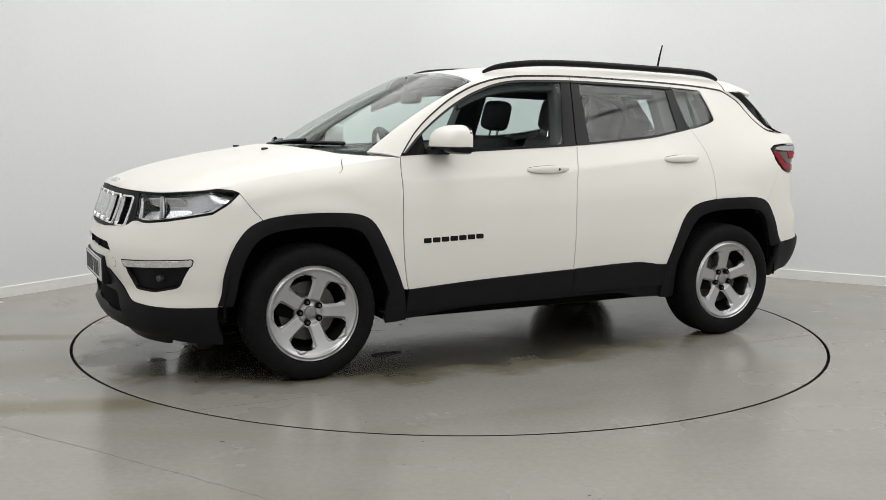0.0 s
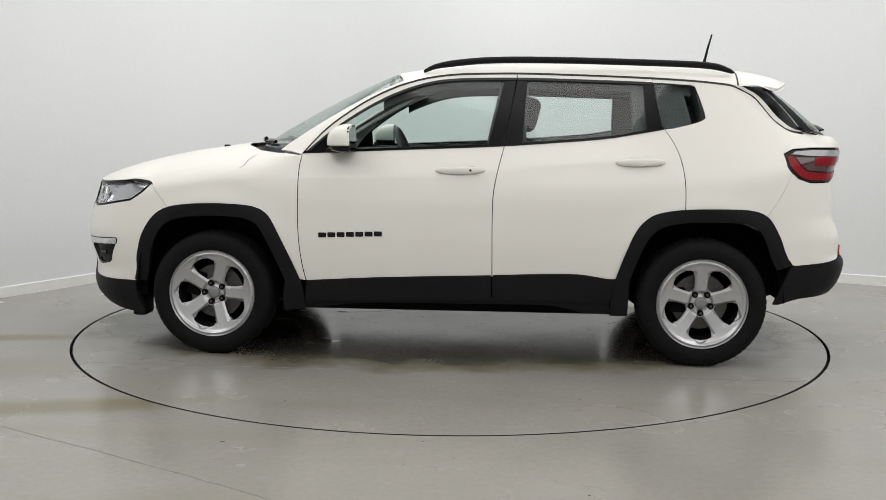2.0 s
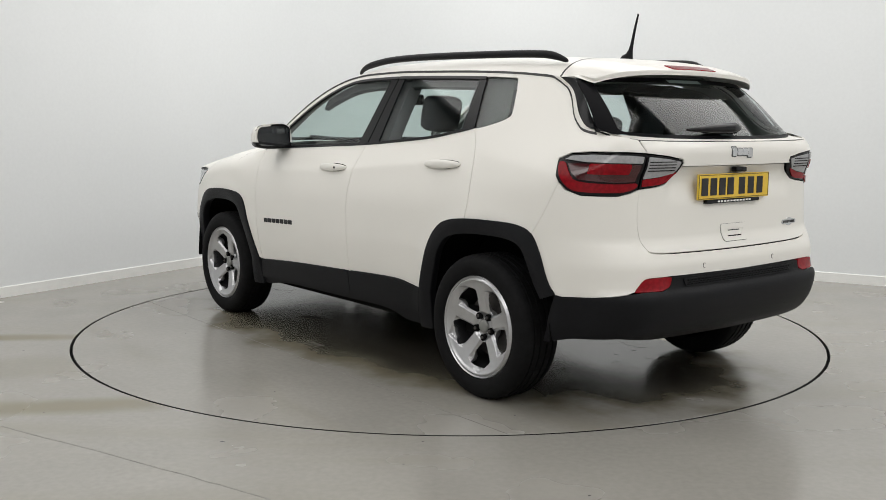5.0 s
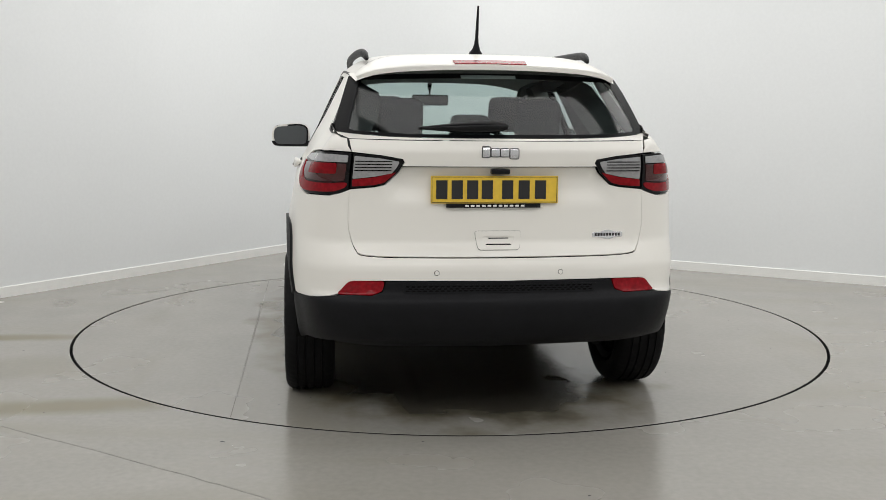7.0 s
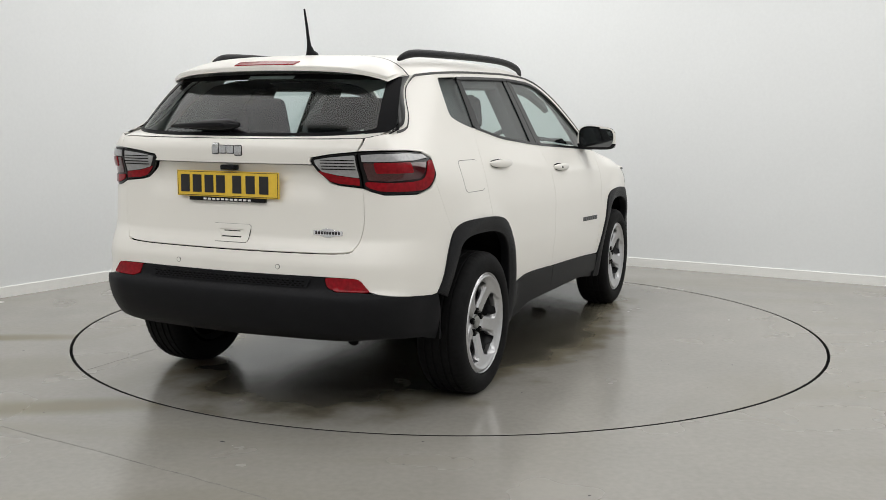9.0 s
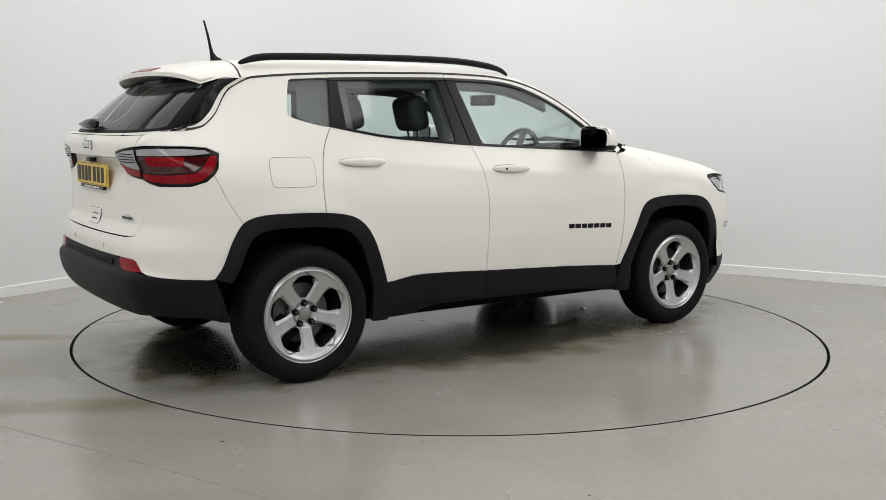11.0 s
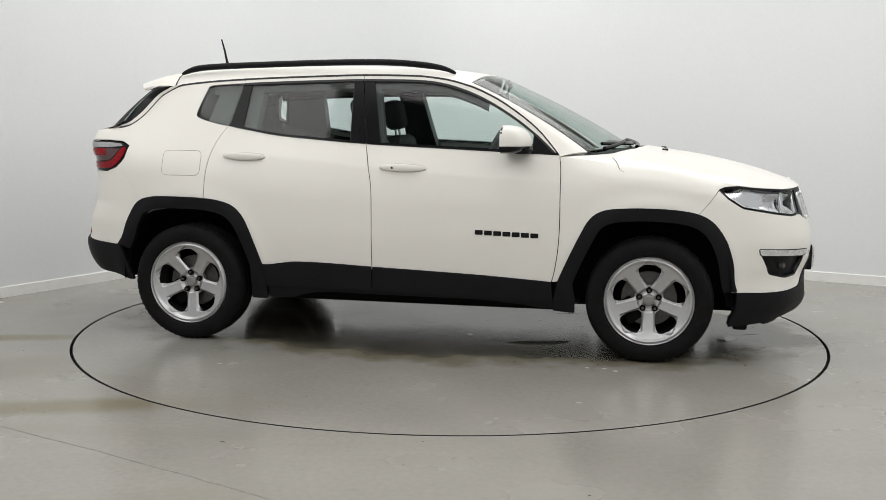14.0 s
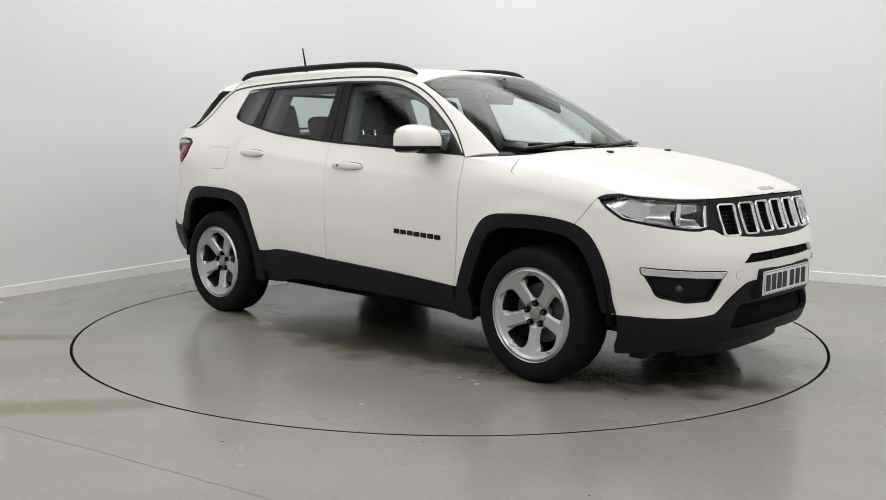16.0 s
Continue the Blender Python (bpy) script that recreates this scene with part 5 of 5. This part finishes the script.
panel("grip_shade", slot, body, LINER, tailgate, "dark flat strip as shade under the handle lip", step=(0.02, 0.02), off=0.0024, flange=0.0)
panel("handle_groove", inset(grip, -0.0016), body, LINER, tailgate, "dark groove round the handle", step=(0.03, 0.03), off=0.0008, flange=0.0)


def disc_on(name, kind, c, z, r, mat, parent, label, off=0.002):
    u, zz = at(kind, c, z)
    o = np.array([(u + r * math.cos(a), zz + r * math.sin(a)) for a in np.linspace(0, 2 * math.pi, 18)[:-1]])
    return panel(name, o, body, mat, parent, label, step=(0.02, 0.02), off=off, flange=0.003, edge=0.001)


for y in (0.263, -0.25):
    disc_on("sensor_ring", "r", y, 0.668, 0.0105, LINER, rear_bumper, "dark sensor ring", 0.001)
    disc_on("parking_sensor", "r", y, 0.668, 0.0085, PAINT, rear_bumper, "round white parking sensor", 0.0025)
for y in (0.40, -0.40):
    disc_on("tow_cover_line", "f", y, 0.583, 0.024, LINER, bumper, "thin line round the cover", 0.0004)
    disc_on("tow_cover", "f", y, 0.583, 0.023, PAINT, bumper, "round white cover", 0.001)

# model lettering as plain bars on the front doors
for k in (0, 1):
    for j in range(7):
        x = 2.040 - j * 0.0505
        z = 0.671 + j * 0.0018
        o = rounded([at("s", x, z - 0.012), at("s", x - 0.042, z - 0.012), at("s", x - 0.042, z + 0.013), at("s", x, z + 0.013)], 0.004, 2)
        panel("lettering_bar", o, body, GLOSS, doors_f[k], "dark lettering bar", step=(0.02, 0.02), off=0.003, flange=0.004, edge=0.001, mirror=k == 1)

# fuel flap on the right flank
flap = rounded([at("s", 0.067, 0.962), at("s", -0.168, 0.962), at("s", -0.168, 1.102), at("s", 0.067, 1.102)], 0.035, 6)
panel("flap_line", inset(flap, -0.002), body, LINER, car, "thin shut line of the fuel flap", step=(0.03, 0.03), off=0.0003, flange=0.0, mirror=True)
panel("fuel_flap", flap, body, PAINT, car, "white fuel filler flap", step=(0.03, 0.03), off=0.0012, flange=0.001, edge=0.0005, mirror=True)


def door_handle(parent, x0, x1, z, s, lock):
    """Grab handle over a shallow dish, with its two feet."""
    n = 16
    xs = np.linspace(x0, x1, n)
    t = np.linspace(0, 1, n)
    rise = np.array([math.sin(math.pi * min(max(a, 0.0), 1.0)) ** 0.45 for a in t])
    verts, faces = [], []
    for i in range(n):
        yb = float(body(np.array([us(xs[i])]), np.array([z]))[0, 1])
        hh = 0.006 + 0.0155 * rise[i]
        dz = 0.004 * (t[i] - 0.5)
        for k in range(12):
            a = 2 * math.pi * k / 12
            verts.append((xs[i], s * (yb + 0.012 + 0.024 * rise[i] - 0.012 + 0.010 * math.cos(a)), z + dz + hh * math.sin(a)))
    for i in range(n - 1):
        for k in range(12):
            l = (k + 1) % 12
            faces.append((i * 12 + k, i * 12 + l, (i + 1) * 12 + l, (i + 1) * 12 + k))
    faces += [tuple(range(12)), tuple(range((n - 1) * 12, n * 12))]
    h = part("door_handle", to_bm(verts, faces), PAINT, parent, "white pull handle", smooth=True, angle=60)
    # Dark sheet on the door skin, painted in as the handle's shade.
    rim = [(xs[i], z + 0.004 * (t[i] - 0.5) - 0.0028 - 0.005 - 0.0155 * rise[i]) for i in range(n)] + [(xs[i], z + 0.004 * (t[i] - 0.5) + 0.004 + 0.0155 * rise[i]) for i in range(n)][::-1]
    panel("handle_shade", np.array([at("s", a, b) for a, b in rim]), body, LINER, parent, "near-black sheet as shade behind the handle", step=(0.03, 0.02), off=0.0032, flange=0.0, mirror=s < 0)
    xm = (x0 + x1) / 2
    dish = np.array([at("s", xm + 0.075 * math.cos(a), z + 0.008 + 0.031 * math.sin(a)) for a in np.linspace(0, 2 * math.pi, 28)[:-1]])
    panel("handle_dish", dish, lambda u, zz: body(u, zz) - np.array([0, 0.016, 0]) * np.exp(-((u - us(xm)) / 0.045) ** 2 - ((zz - z - 0.006) / 0.02) ** 2)[..., None], PAINT, parent, "shallow dish behind the handle", step=(0.01, 0.008), off=0.0015, flange=0.001, edge=0.0004, mirror=s < 0)
    if lock:
        xl = x1 + 0.075
        yb = float(body(np.array([us(xl)]), np.array([z]))[0, 1])
        v, f = spun([(0.0, 0.0015), (0.006, 0.001), (0.0065, -0.003)], 14, centre=(xl, 0, z))
        v = [(a, s * (b + yb + 0.034), c) for a, b, c in v]
        part("handle_button", to_bm(v, f), INK, parent, "small black button")


for k, s in ((0, 1), (1, -1)):
    door_handle(doors_f[k], 1.412, 1.150, 1.026, s, True)
    door_handle(doors_r[k], 0.466, 0.208, 1.076, s, False)


MIRROR = material("mirror_glass", (0.13, 0.135, 0.14), 0.03, metal=1.0, vary=0.0)


def mirror(s, parent):
    """Door mirror: white cap over a black lower shell, with the glass on its rear face."""
    def shell(z0, z1, full, drop):
        """D-shaped sections set side by side from the door outwards, shrinking to both ends."""
        verts, faces, n, m = [], [], 20, 14
        for i in range(n):
            f = i / (n - 1)
            g = 2 * f - 1
            e = max(0.02, 1 - abs(g) ** (9.0 if g < 0 else 5.0)) ** 0.42
            y = 0.778 + 0.245 * f
            x0 = 1.850 - 0.006 * f
            depth = full * e * (1 - 0.34 * max(0.0, f - 0.25) ** 1.3)
            top = z0 + (z1 - z0) * (0.35 + 0.65 * e) * (0.90 + 0.10 * math.sin(math.pi * min(1.0, f * 1.25)))
            low = z0 - drop * e
            for k in range(m):
                t = math.pi / 2 * k / (m - 1)
                verts.append((x0 + depth * max(0.0, math.cos(t)) ** 0.75, s * y, z0 + (top - z0) * math.sin(t) ** 0.72))
            for k in range(m):
                t = math.pi / 2 * k / (m - 1)
                verts.append((x0 + depth * math.sin(t) ** 0.8, s * y, z0 - (z0 - low) * max(0.0, math.cos(t)) ** 0.8))
        w = 2 * m
        for i in range(n - 1):
            for k in range(w):
                l = (k + 1) % w
                faces.append((i * w + k, i * w + l, (i + 1) * w + l, (i + 1) * w + k))
        faces += [tuple(range(w)), tuple(range((n - 1) * w, n * w))]
        bm = to_bm(verts, faces)
        bmesh.ops.remove_doubles(bm, verts=bm.verts, dist=0.0002)
        return bm

    cap = part("mirror_cap", shell(1.154, 1.264, 0.144, 0.004), PAINT, parent, "white door mirror cap", smooth=True, angle=50)
    part("mirror_base", shell(1.148, 1.152, 0.134, 0.034), GLOSS, cap, "black lower mirror shell", smooth=True, angle=50)
    bm = box_bm(1.91, 1.99, s * 0.85 - 0.075, s * 0.85 + 0.06, 1.112, 1.138, 0.01)
    part("mirror_arm", bm, PLASTIC, cap, "black mirror arm", smooth=True)
    o = rounded([(s * 0.800, 1.128), (s * 0.996, 1.130), (s * 1.014, 1.180), (s * 1.002, 1.240), (s * 0.84, 1.252), (s * 0.798, 1.236)], 0.036, 5)
    bm = bmesh.new()
    f = bm.faces.new([bm.verts.new((1.847, y, z)) for y, z in o])
    r = bmesh.ops.extrude_face_region(bm, geom=[f])
    bmesh.ops.translate(bm, vec=(-0.004, 0, 0), verts=[v for v in r["geom"] if isinstance(v, bmesh.types.BMVert)])
    part("mirror_glass", bm, MIRROR, cap, "reflecting mirror glass")
    o2 = inset(o, -0.010)
    bm = bmesh.new()
    f = bm.faces.new([bm.verts.new((1.856, y, z)) for y, z in o2])
    r = bmesh.ops.extrude_face_region(bm, geom=[f])
    bmesh.ops.translate(bm, vec=(-0.0095, 0, 0), verts=[v for v in r["geom"] if isinstance(v, bmesh.types.BMVert)])
    part("mirror_bezel", bm, GLOSS, cap, "black mirror bezel")


mirror(1, doors_f[0])
mirror(-1, doors_f[1])

# roof rails, aerial, high brake lamp, wipers, washer jets
for s in (1, -1):
    path = smooth_line([(1.510, 0.503, 1.556), (1.44, 0.518, 1.584), (1.32, 0.532, 1.603), (1.12, 0.540, 1.618), (0.8, 0.542, 1.619), (0.33, 0.538, 1.608), (0.02, 0.529, 1.597), (-0.10, 0.520, 1.584), (-0.185, 0.512, 1.556)], count=6)
    n = len(path)
    size = [0.0065 + 0.015 * min(1, 4.5 * i / n, 8 * (n - 1 - i) / n) ** 0.6 for i in range(n)]
    bm = tube(path * (1, s, 1), 0.018, 12, taper=size, squash=(0.85, 0.85))
    part("roof_rail", bm, PLASTIC, car, "black roof rail", smooth=True, angle=50)
bm = tube([(-0.083, 0, 1.578), (-0.093, 0, 1.594), (-0.103, 0, 1.609), (-0.113, 0, 1.635), (-0.120, 0, 1.665), (-0.134, 0, 1.73), (-0.154, 0, 1.805)], 0.01, 10, taper=[0.034, 0.032, 0.020, 0.011, 0.008, 0.0065, 0.0045])
part("aerial", bm, PLASTIC, car, "black roof aerial", smooth=True, angle=60)
high = np.array([(-0.275, 0.80), (0.275, 0.80), (0.27, 0.97), (-0.27, 0.97)])
panel("high_brake_lamp", high, spoiler, RED_LENS, car, "red high-level brake lamp", step=(0.05, 0.05), off=0.004, flange=0.006)
sticker = np.array([(-0.20, 0.06), (0.20, 0.06), (0.195, 0.12), (-0.195, 0.12)])
panel("window_sticker", sticker, tail_glass, material("pale_sticker", (0.30, 0.38, 0.37), 0.6, vary=0.1), rear_glass, "pale green window sticker", step=(0.1, 0.03), off=0.004, flange=0.0)
panel("glass_border", np.array([(-0.995, 0.02), (0.995, 0.02), (0.995, 0.985), (-0.995, 0.985)]), tail_glass, FRIT, rear_glass, "black printed border of the rear screen", holes=[rounded([(-0.91, 0.11), (0.91, 0.11), (0.91, 0.945), (-0.91, 0.945)], 0.05, 4)], step=(0.05, 0.06), off=0.002, flange=0.0)
bm = tube([tuple(q + np.array([-0.022, 0, 0.016])) for q in tail_glass(np.linspace(-0.045, 0.50, 10), np.linspace(0.885, 0.915, 10))], 0.012, 10, taper=[0.010, 0.024, 0.026, 0.026, 0.024, 0.021, 0.017, 0.013, 0.009, 0.005])
part("rear_wiper", bm, GLOSS, tailgate, "black rear wiper", smooth=True)


def on_screen(a, b, lift):
    return tuple(screen(np.array([a]), np.array([b]))[0] + np.array([0.5, 0, 0.85]) * lift)


bm = tube([on_screen(a, b, 0.016) for a, b in zip(np.linspace(0.80, -0.05, 12), np.linspace(0.05, 0.035, 12))], 0.010, 8)
join_bm(bm, tube([on_screen(a, b, 0.030) for a, b in zip(np.linspace(-0.28, 0.40, 8), np.linspace(-0.02, 0.045, 8))], 0.012, 8))
part("wiper", bm, GLOSS, car, "black windscreen wiper", smooth=True)
bm = tube([on_screen(a, b, 0.016) for a, b in zip(np.linspace(-0.78, -0.08, 12), np.linspace(0.055, 0.03, 12))], 0.010, 8)
join_bm(bm, tube([on_screen(a, b, 0.030) for a, b in zip(np.linspace(-0.88, -0.42, 8), np.linspace(-0.02, 0.045, 8))], 0.012, 8))
part("wiper", bm, GLOSS, car, "black windscreen wiper", smooth=True)
for s in (1, -1):
    z = float(hood_z(np.array([2.70]), np.array([0.29]))[0])
    bm = box_bm(2.685, 2.72, s * 0.29 - 0.011, s * 0.29 + 0.011, z - 0.004, z + 0.010, 0.005)
    part("washer_jet", bm, INK, car, "small black washer jet", smooth=True)
for y in (-0.054, -0.018, 0.018, 0.054):
    fb = np.array([(y - 0.014, -3.408), (y + 0.014, -3.408), (y + 0.014, -3.434), (y - 0.014, -3.434)])
    panel("bonnet_badge", rounded(fb, 0.006, 3), hood, SATIN, car, "plain silver bonnet badge block", step=(0.03, 0.02), off=0.006, flange=0.006)

# ---- cabin ----
def soft_box(x0, x1, y0, y1, z0, z1, r, taper=None):
    bm = box_bm(x0, x1, y0, y1, z0, z1, r, segments=3)
    return bm


def lean(bm, x, z, deg):
    bmesh.ops.rotate(bm, cent=(x, 0, z), matrix=Matrix.Rotation(radians(deg), 3, "Y"), verts=bm.verts)
    return bm


def seat(y, x, name, w):
    cushion = part(name, soft_box(x + 0.0, x + 0.50, y - w, y + w, 0.46, 0.66, 0.06), CLOTH, car, "charcoal cloth seat", smooth=True)
    part("backrest", lean(soft_box(x - 0.06, x + 0.10, y - w, y + w, 0.56, 1.20, 0.06), x, 0.56, -14), CLOTH, cushion, "charcoal cloth backrest", smooth=True)
    part("headrest", lean(soft_box(x - 0.02, x + 0.10, y - 0.115, y + 0.115, 1.24, 1.435, 0.055), x, 0.56, -14), CLOTH, cushion, "charcoal headrest", smooth=True)
    part("headrest_post", lean(join_bm(tube([(x + 0.03, y - 0.05, 1.15), (x + 0.03, y - 0.05, 1.28)], 0.007), tube([(x + 0.03, y + 0.05, 1.15), (x + 0.03, y + 0.05, 1.28)], 0.007)), x, 0.56, -14), CHROME, cushion, "chrome headrest posts")


seat(0.36, 1.075, "front_seat", 0.22)
seat(-0.36, 1.075, "front_seat", 0.22)
bench = part("rear_seat", soft_box(0.30, 0.80, -0.535, 0.535, 0.46, 0.66, 0.06), CLOTH, car, "charcoal cloth rear bench", smooth=True)
part("backrest", lean(soft_box(0.20, 0.36, -0.535, 0.535, 0.56, 1.16, 0.06), 0.28, 0.56, -18), CLOTH, bench, "charcoal cloth backrest", smooth=True)
for y, top, w in ((0.34, 1.43, 0.108), (-0.33, 1.43, 0.108), (0.0, 1.35, 0.10)):
    part("headrest", lean(soft_box(0.22, 0.32, y - w, y + w, 1.19, top, 0.048), 0.28, 0.56, -18), CLOTH, bench, "charcoal headrest", smooth=True)
bm = box_bm(1.90, 2.40, -0.69, 0.69, 0.80, 1.06, 0.07, segments=3)
box_bm(1.78, 2.02, -0.56, -0.16, 0.98, 1.11, 0.05, bm)
dash = part("dashboard", bm, CABIN, car, "charcoal dashboard", smooth=True)
v, f = spun([(0.185 + 0.016 * math.cos(2 * math.pi * k / 10), 0.016 * math.sin(2 * math.pi * k / 10)) for k in range(10)], 40, "Z", closed=True)
bm = to_bm(v, f)
box_bm(-0.18, 0.18, -0.02, 0.02, -0.012, 0.012, 0.005, bm)
box_bm(-0.06, 0.06, -0.07, 0.07, -0.03, 0.015, 0.012, bm)
bmesh.ops.transform(bm, matrix=pose(1.70, -0.36, 1.06, 0, -68, 0), verts=bm.verts)
part("steering_wheel", bm, CABIN, dash, "black steering wheel", smooth=True)
bm = soft_box(1.70, 1.735, -0.12, 0.12, 1.385, 1.455, 0.018)
join_bm(bm, tube([(1.73, 0, 1.44), (1.76, 0, 1.50), (1.74, 0, 1.535)], 0.014))
part("inside_mirror", bm, GLOSS, wind, "black rear-view mirror", smooth=True)
part("cabin_floor", box_bm(0.48, 2.17, -0.68, 0.68, 0.38, 0.45, 0.02), CABIN, car, "dark carpeted cabin floor")
part("boot_floor", box_bm(-0.62, 0.25, -0.53, 0.53, 0.62, 0.70, 0.02), CABIN, car, "dark boot floor")
for k in (0, 1):
    lin = np.concatenate([belt(0.0, 2.12, 20, -0.03), [at("s", 2.10, 0.50), at("s", 0.50, 0.50), at("s", 0.46, 0.70), at("s", 0.32, 0.83), at("s", 0.0, 0.87)]])
    panel("door_card", lin, body, CABIN, car, "charcoal inner door card", step=(0.1, 0.08), off=-0.075, flange=0.0, mirror=k == 1)
    dq = np.concatenate([belt(0.19, 0.03, 6, 0.0) + (0, -0.02), [at("s", -0.02, 1.30), at("s", 0.01, 1.45), at("s", 0.05, 1.50), at("s", -0.14, 1.47), at("s", -0.30, 1.38), at("s", -0.44, 1.24), at("s", -0.2, 1.15)]])
    panel("pillar_lining", dq, body, CABIN, car, "charcoal inner rear pillar lining", step=(0.06, 0.06), off=-0.05, flange=0.13, mirror=k == 1)
    for b0, t0, b1, t1 in ((1.155, 1.075, 0.94, 0.92), (0.36, 0.37, 0.05, 0.10)):
        panel("pillar_lining", bay(b0, t0, b1, t1, -0.01), body, CABIN, car, "charcoal inner pillar lining", step=(0.06, 0.06), off=-0.045, flange=0.075, mirror=k == 1)
    # Pale lining drawn in the dark cabin colour to hold its shade.
    rail = np.concatenate([head(1.72, 0.05, 30, -0.030), head(0.05, 1.72, 30, 0.02)])
    panel("roof_side_lining", rail, body, CABIN, car, "lining along the roof edge, shade put into its colour", step=(0.06, 0.03), off=-0.05, flange=0.03, mirror=k == 1)
    panel("pillar_lining", np.array([(0.0, 0.0), (1.0, 0.0), (1.0, 1.0), (0.0, 1.0)]), pillar, HEADLINING, car, "pale grey inner windscreen pillar lining", step=(0.3, 0.08), off=-0.03, flange=0.02, mirror=k == 1)

# ---- marks on turntable and floor ----
def blob(x, y, r, seed, squash=1.0, turn=0.0, rough=0.35, n=40):
    rnd = random.Random(seed)
    ph = [(rnd.uniform(0, 6.28), rnd.uniform(0.4, 1.0) / (h ** 0.8)) for h in range(1, 8)]
    out = []
    for k in range(n):
        a = 2 * math.pi * k / n
        q = r * (1 + rough * sum(w * math.sin((h + 1) * a + p) for h, (p, w) in enumerate(ph)) / 2)
        px_, py_ = q * math.cos(a), q * math.sin(a) * squash
        out.append((x + px_ * math.cos(turn) - py_ * math.sin(turn), y + px_ * math.sin(turn) + py_ * math.cos(turn)))
    return out


def flat_patch(name, shapes, mat, parent, z, label, thick=0.0006):
    verts, faces = [], []
    for o in shapes:
        s, n = len(verts), len(o)
        verts += [(x, y, z) for x, y in o] + [(x, y, z - thick) for x, y in o]
        faces.append(tuple(range(s, s + n)))
        faces += [(s + (i + 1) % n, s + i, s + n + i, s + n + (i + 1) % n) for i in range(n)]
    bm = to_bm(verts, faces)
    return part(name, bm, mat, parent, label)


rnd = random.Random(5)
wet = [blob(1.80, 0.16, 0.11, 1, 0.5, 0.4), blob(0.70, 0.58, 0.10, 2, 0.45, 0.2), blob(-1.10, -0.50, 0.10, 3, 0.4, -0.1), blob(0.60, -0.40, 0.18, 4, 0.28, 0.3), blob(-1.38, -0.34, 0.07, 5, 0.5, 0.8), blob(1.70, -0.05, 0.09, 8, 0.5, 0.9)]
for k in range(7):
    wet.append(blob(rnd.uniform(-0.7, 1.2), rnd.uniform(-0.4, 0.1), rnd.uniform(0.015, 0.05), 20 + k, 0.5, rnd.uniform(0, 3)))
for o in wet:
    flat_patch("water_patch", [o], WET, turntable, 0.0010, "shallow wet patch dripped under the car")
drops = [blob(rnd.uniform(-1.5, 1.9), rnd.gauss(-0.15, 0.32), rnd.uniform(0.004, 0.014), 60 + k, 0.6, rnd.uniform(0, 3), n=12) for k in range(90)]
tagged(flat_patch("water_drop", drops, WET, turntable, 0.0014, "scattered small water drops"), kind="stuff")
marks = []
for k in range(4):
    x, y = -0.03 + k * 0.032, 0.985
    marks.append([(x - 0.012, y - 0.03), (x + 0.004, y - 0.03), (x + 0.012, y + 0.03), (x - 0.004, y + 0.03)])
for o in marks:
    flat_patch("scuff_mark", [o], MARK, turntable, 0.0008, "small dark scuff bar on the disc")
w = math.sqrt((RADIUS - 0.02) ** 2 - 1.215 ** 2)
flat_patch("disc_joint", [[(-w, 1.213), (w, 1.213), (w, 1.217), (-w, 1.217)]], CRACK, turntable, 0.0006, "fine joint line across the disc")
specks = [blob(-0.905, -2.36, 0.010, 90, 0.4, 0.1, n=10)] + [blob(rnd.uniform(-2.6, 2.6), rnd.uniform(-4.5, 2.2), rnd.uniform(0.002, 0.006), 100 + k, 0.6, 0, n=8) for k in range(60)]
specks = [o for o in specks if math.hypot(*o[0]) > RADIUS + 0.05]
tagged(flat_patch("grit", specks, INK, None, 0.0007, "scattered dark specks of grit on the floor"), "scattered dark specks of grit on the floor", "grit", kind="stuff")
dsp = [blob(rnd.uniform(-2, 2), rnd.uniform(-2, 2), rnd.uniform(0.002, 0.006), 300 + k, 0.6, 0, n=8) for k in range(50)]
tagged(flat_patch("disc_grit", [o for o in dsp if math.hypot(*o[0]) < RADIUS - 0.1], INK, turntable, 0.0007, "scattered dark specks"), kind="stuff")
crack = smooth_line([(-3.2, -1.36), (-2.6, -1.72), (-1.885, -2.178), (-1.428, -2.447), (-1.0, -2.71), (-0.601, -2.967), (0.0, -3.36)], count=8)
rn = random.Random(2)
mid = [(x, y + rn.uniform(-0.004, 0.004)) for x, y in crack]
o = [(x, y + 0.003) for x, y in mid] + [(x, y - 0.003) for x, y in mid[::-1]]
tagged(flat_patch("floor_joint", [o], CRACK, None, 0.0006, "fine crack line across the painted floor"), "fine crack line across the painted floor", "crack", kind="structure")


# ---- motion ----
def turned(t):
    return 207.066 - 15.5948 * t


def motions():
    times = [k * 0.25 for k in range(65)]
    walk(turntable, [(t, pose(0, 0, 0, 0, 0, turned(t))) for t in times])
    rows = []
    for t in times:
        a = radians(turned(t))
        rows.append((t, pose(-1.400 * math.cos(a) - 0.0933 * math.sin(a), -1.400 * math.sin(a) + 0.0933 * math.cos(a), 0, 0, 0, turned(t))))
    walk(car, rows)


motions()
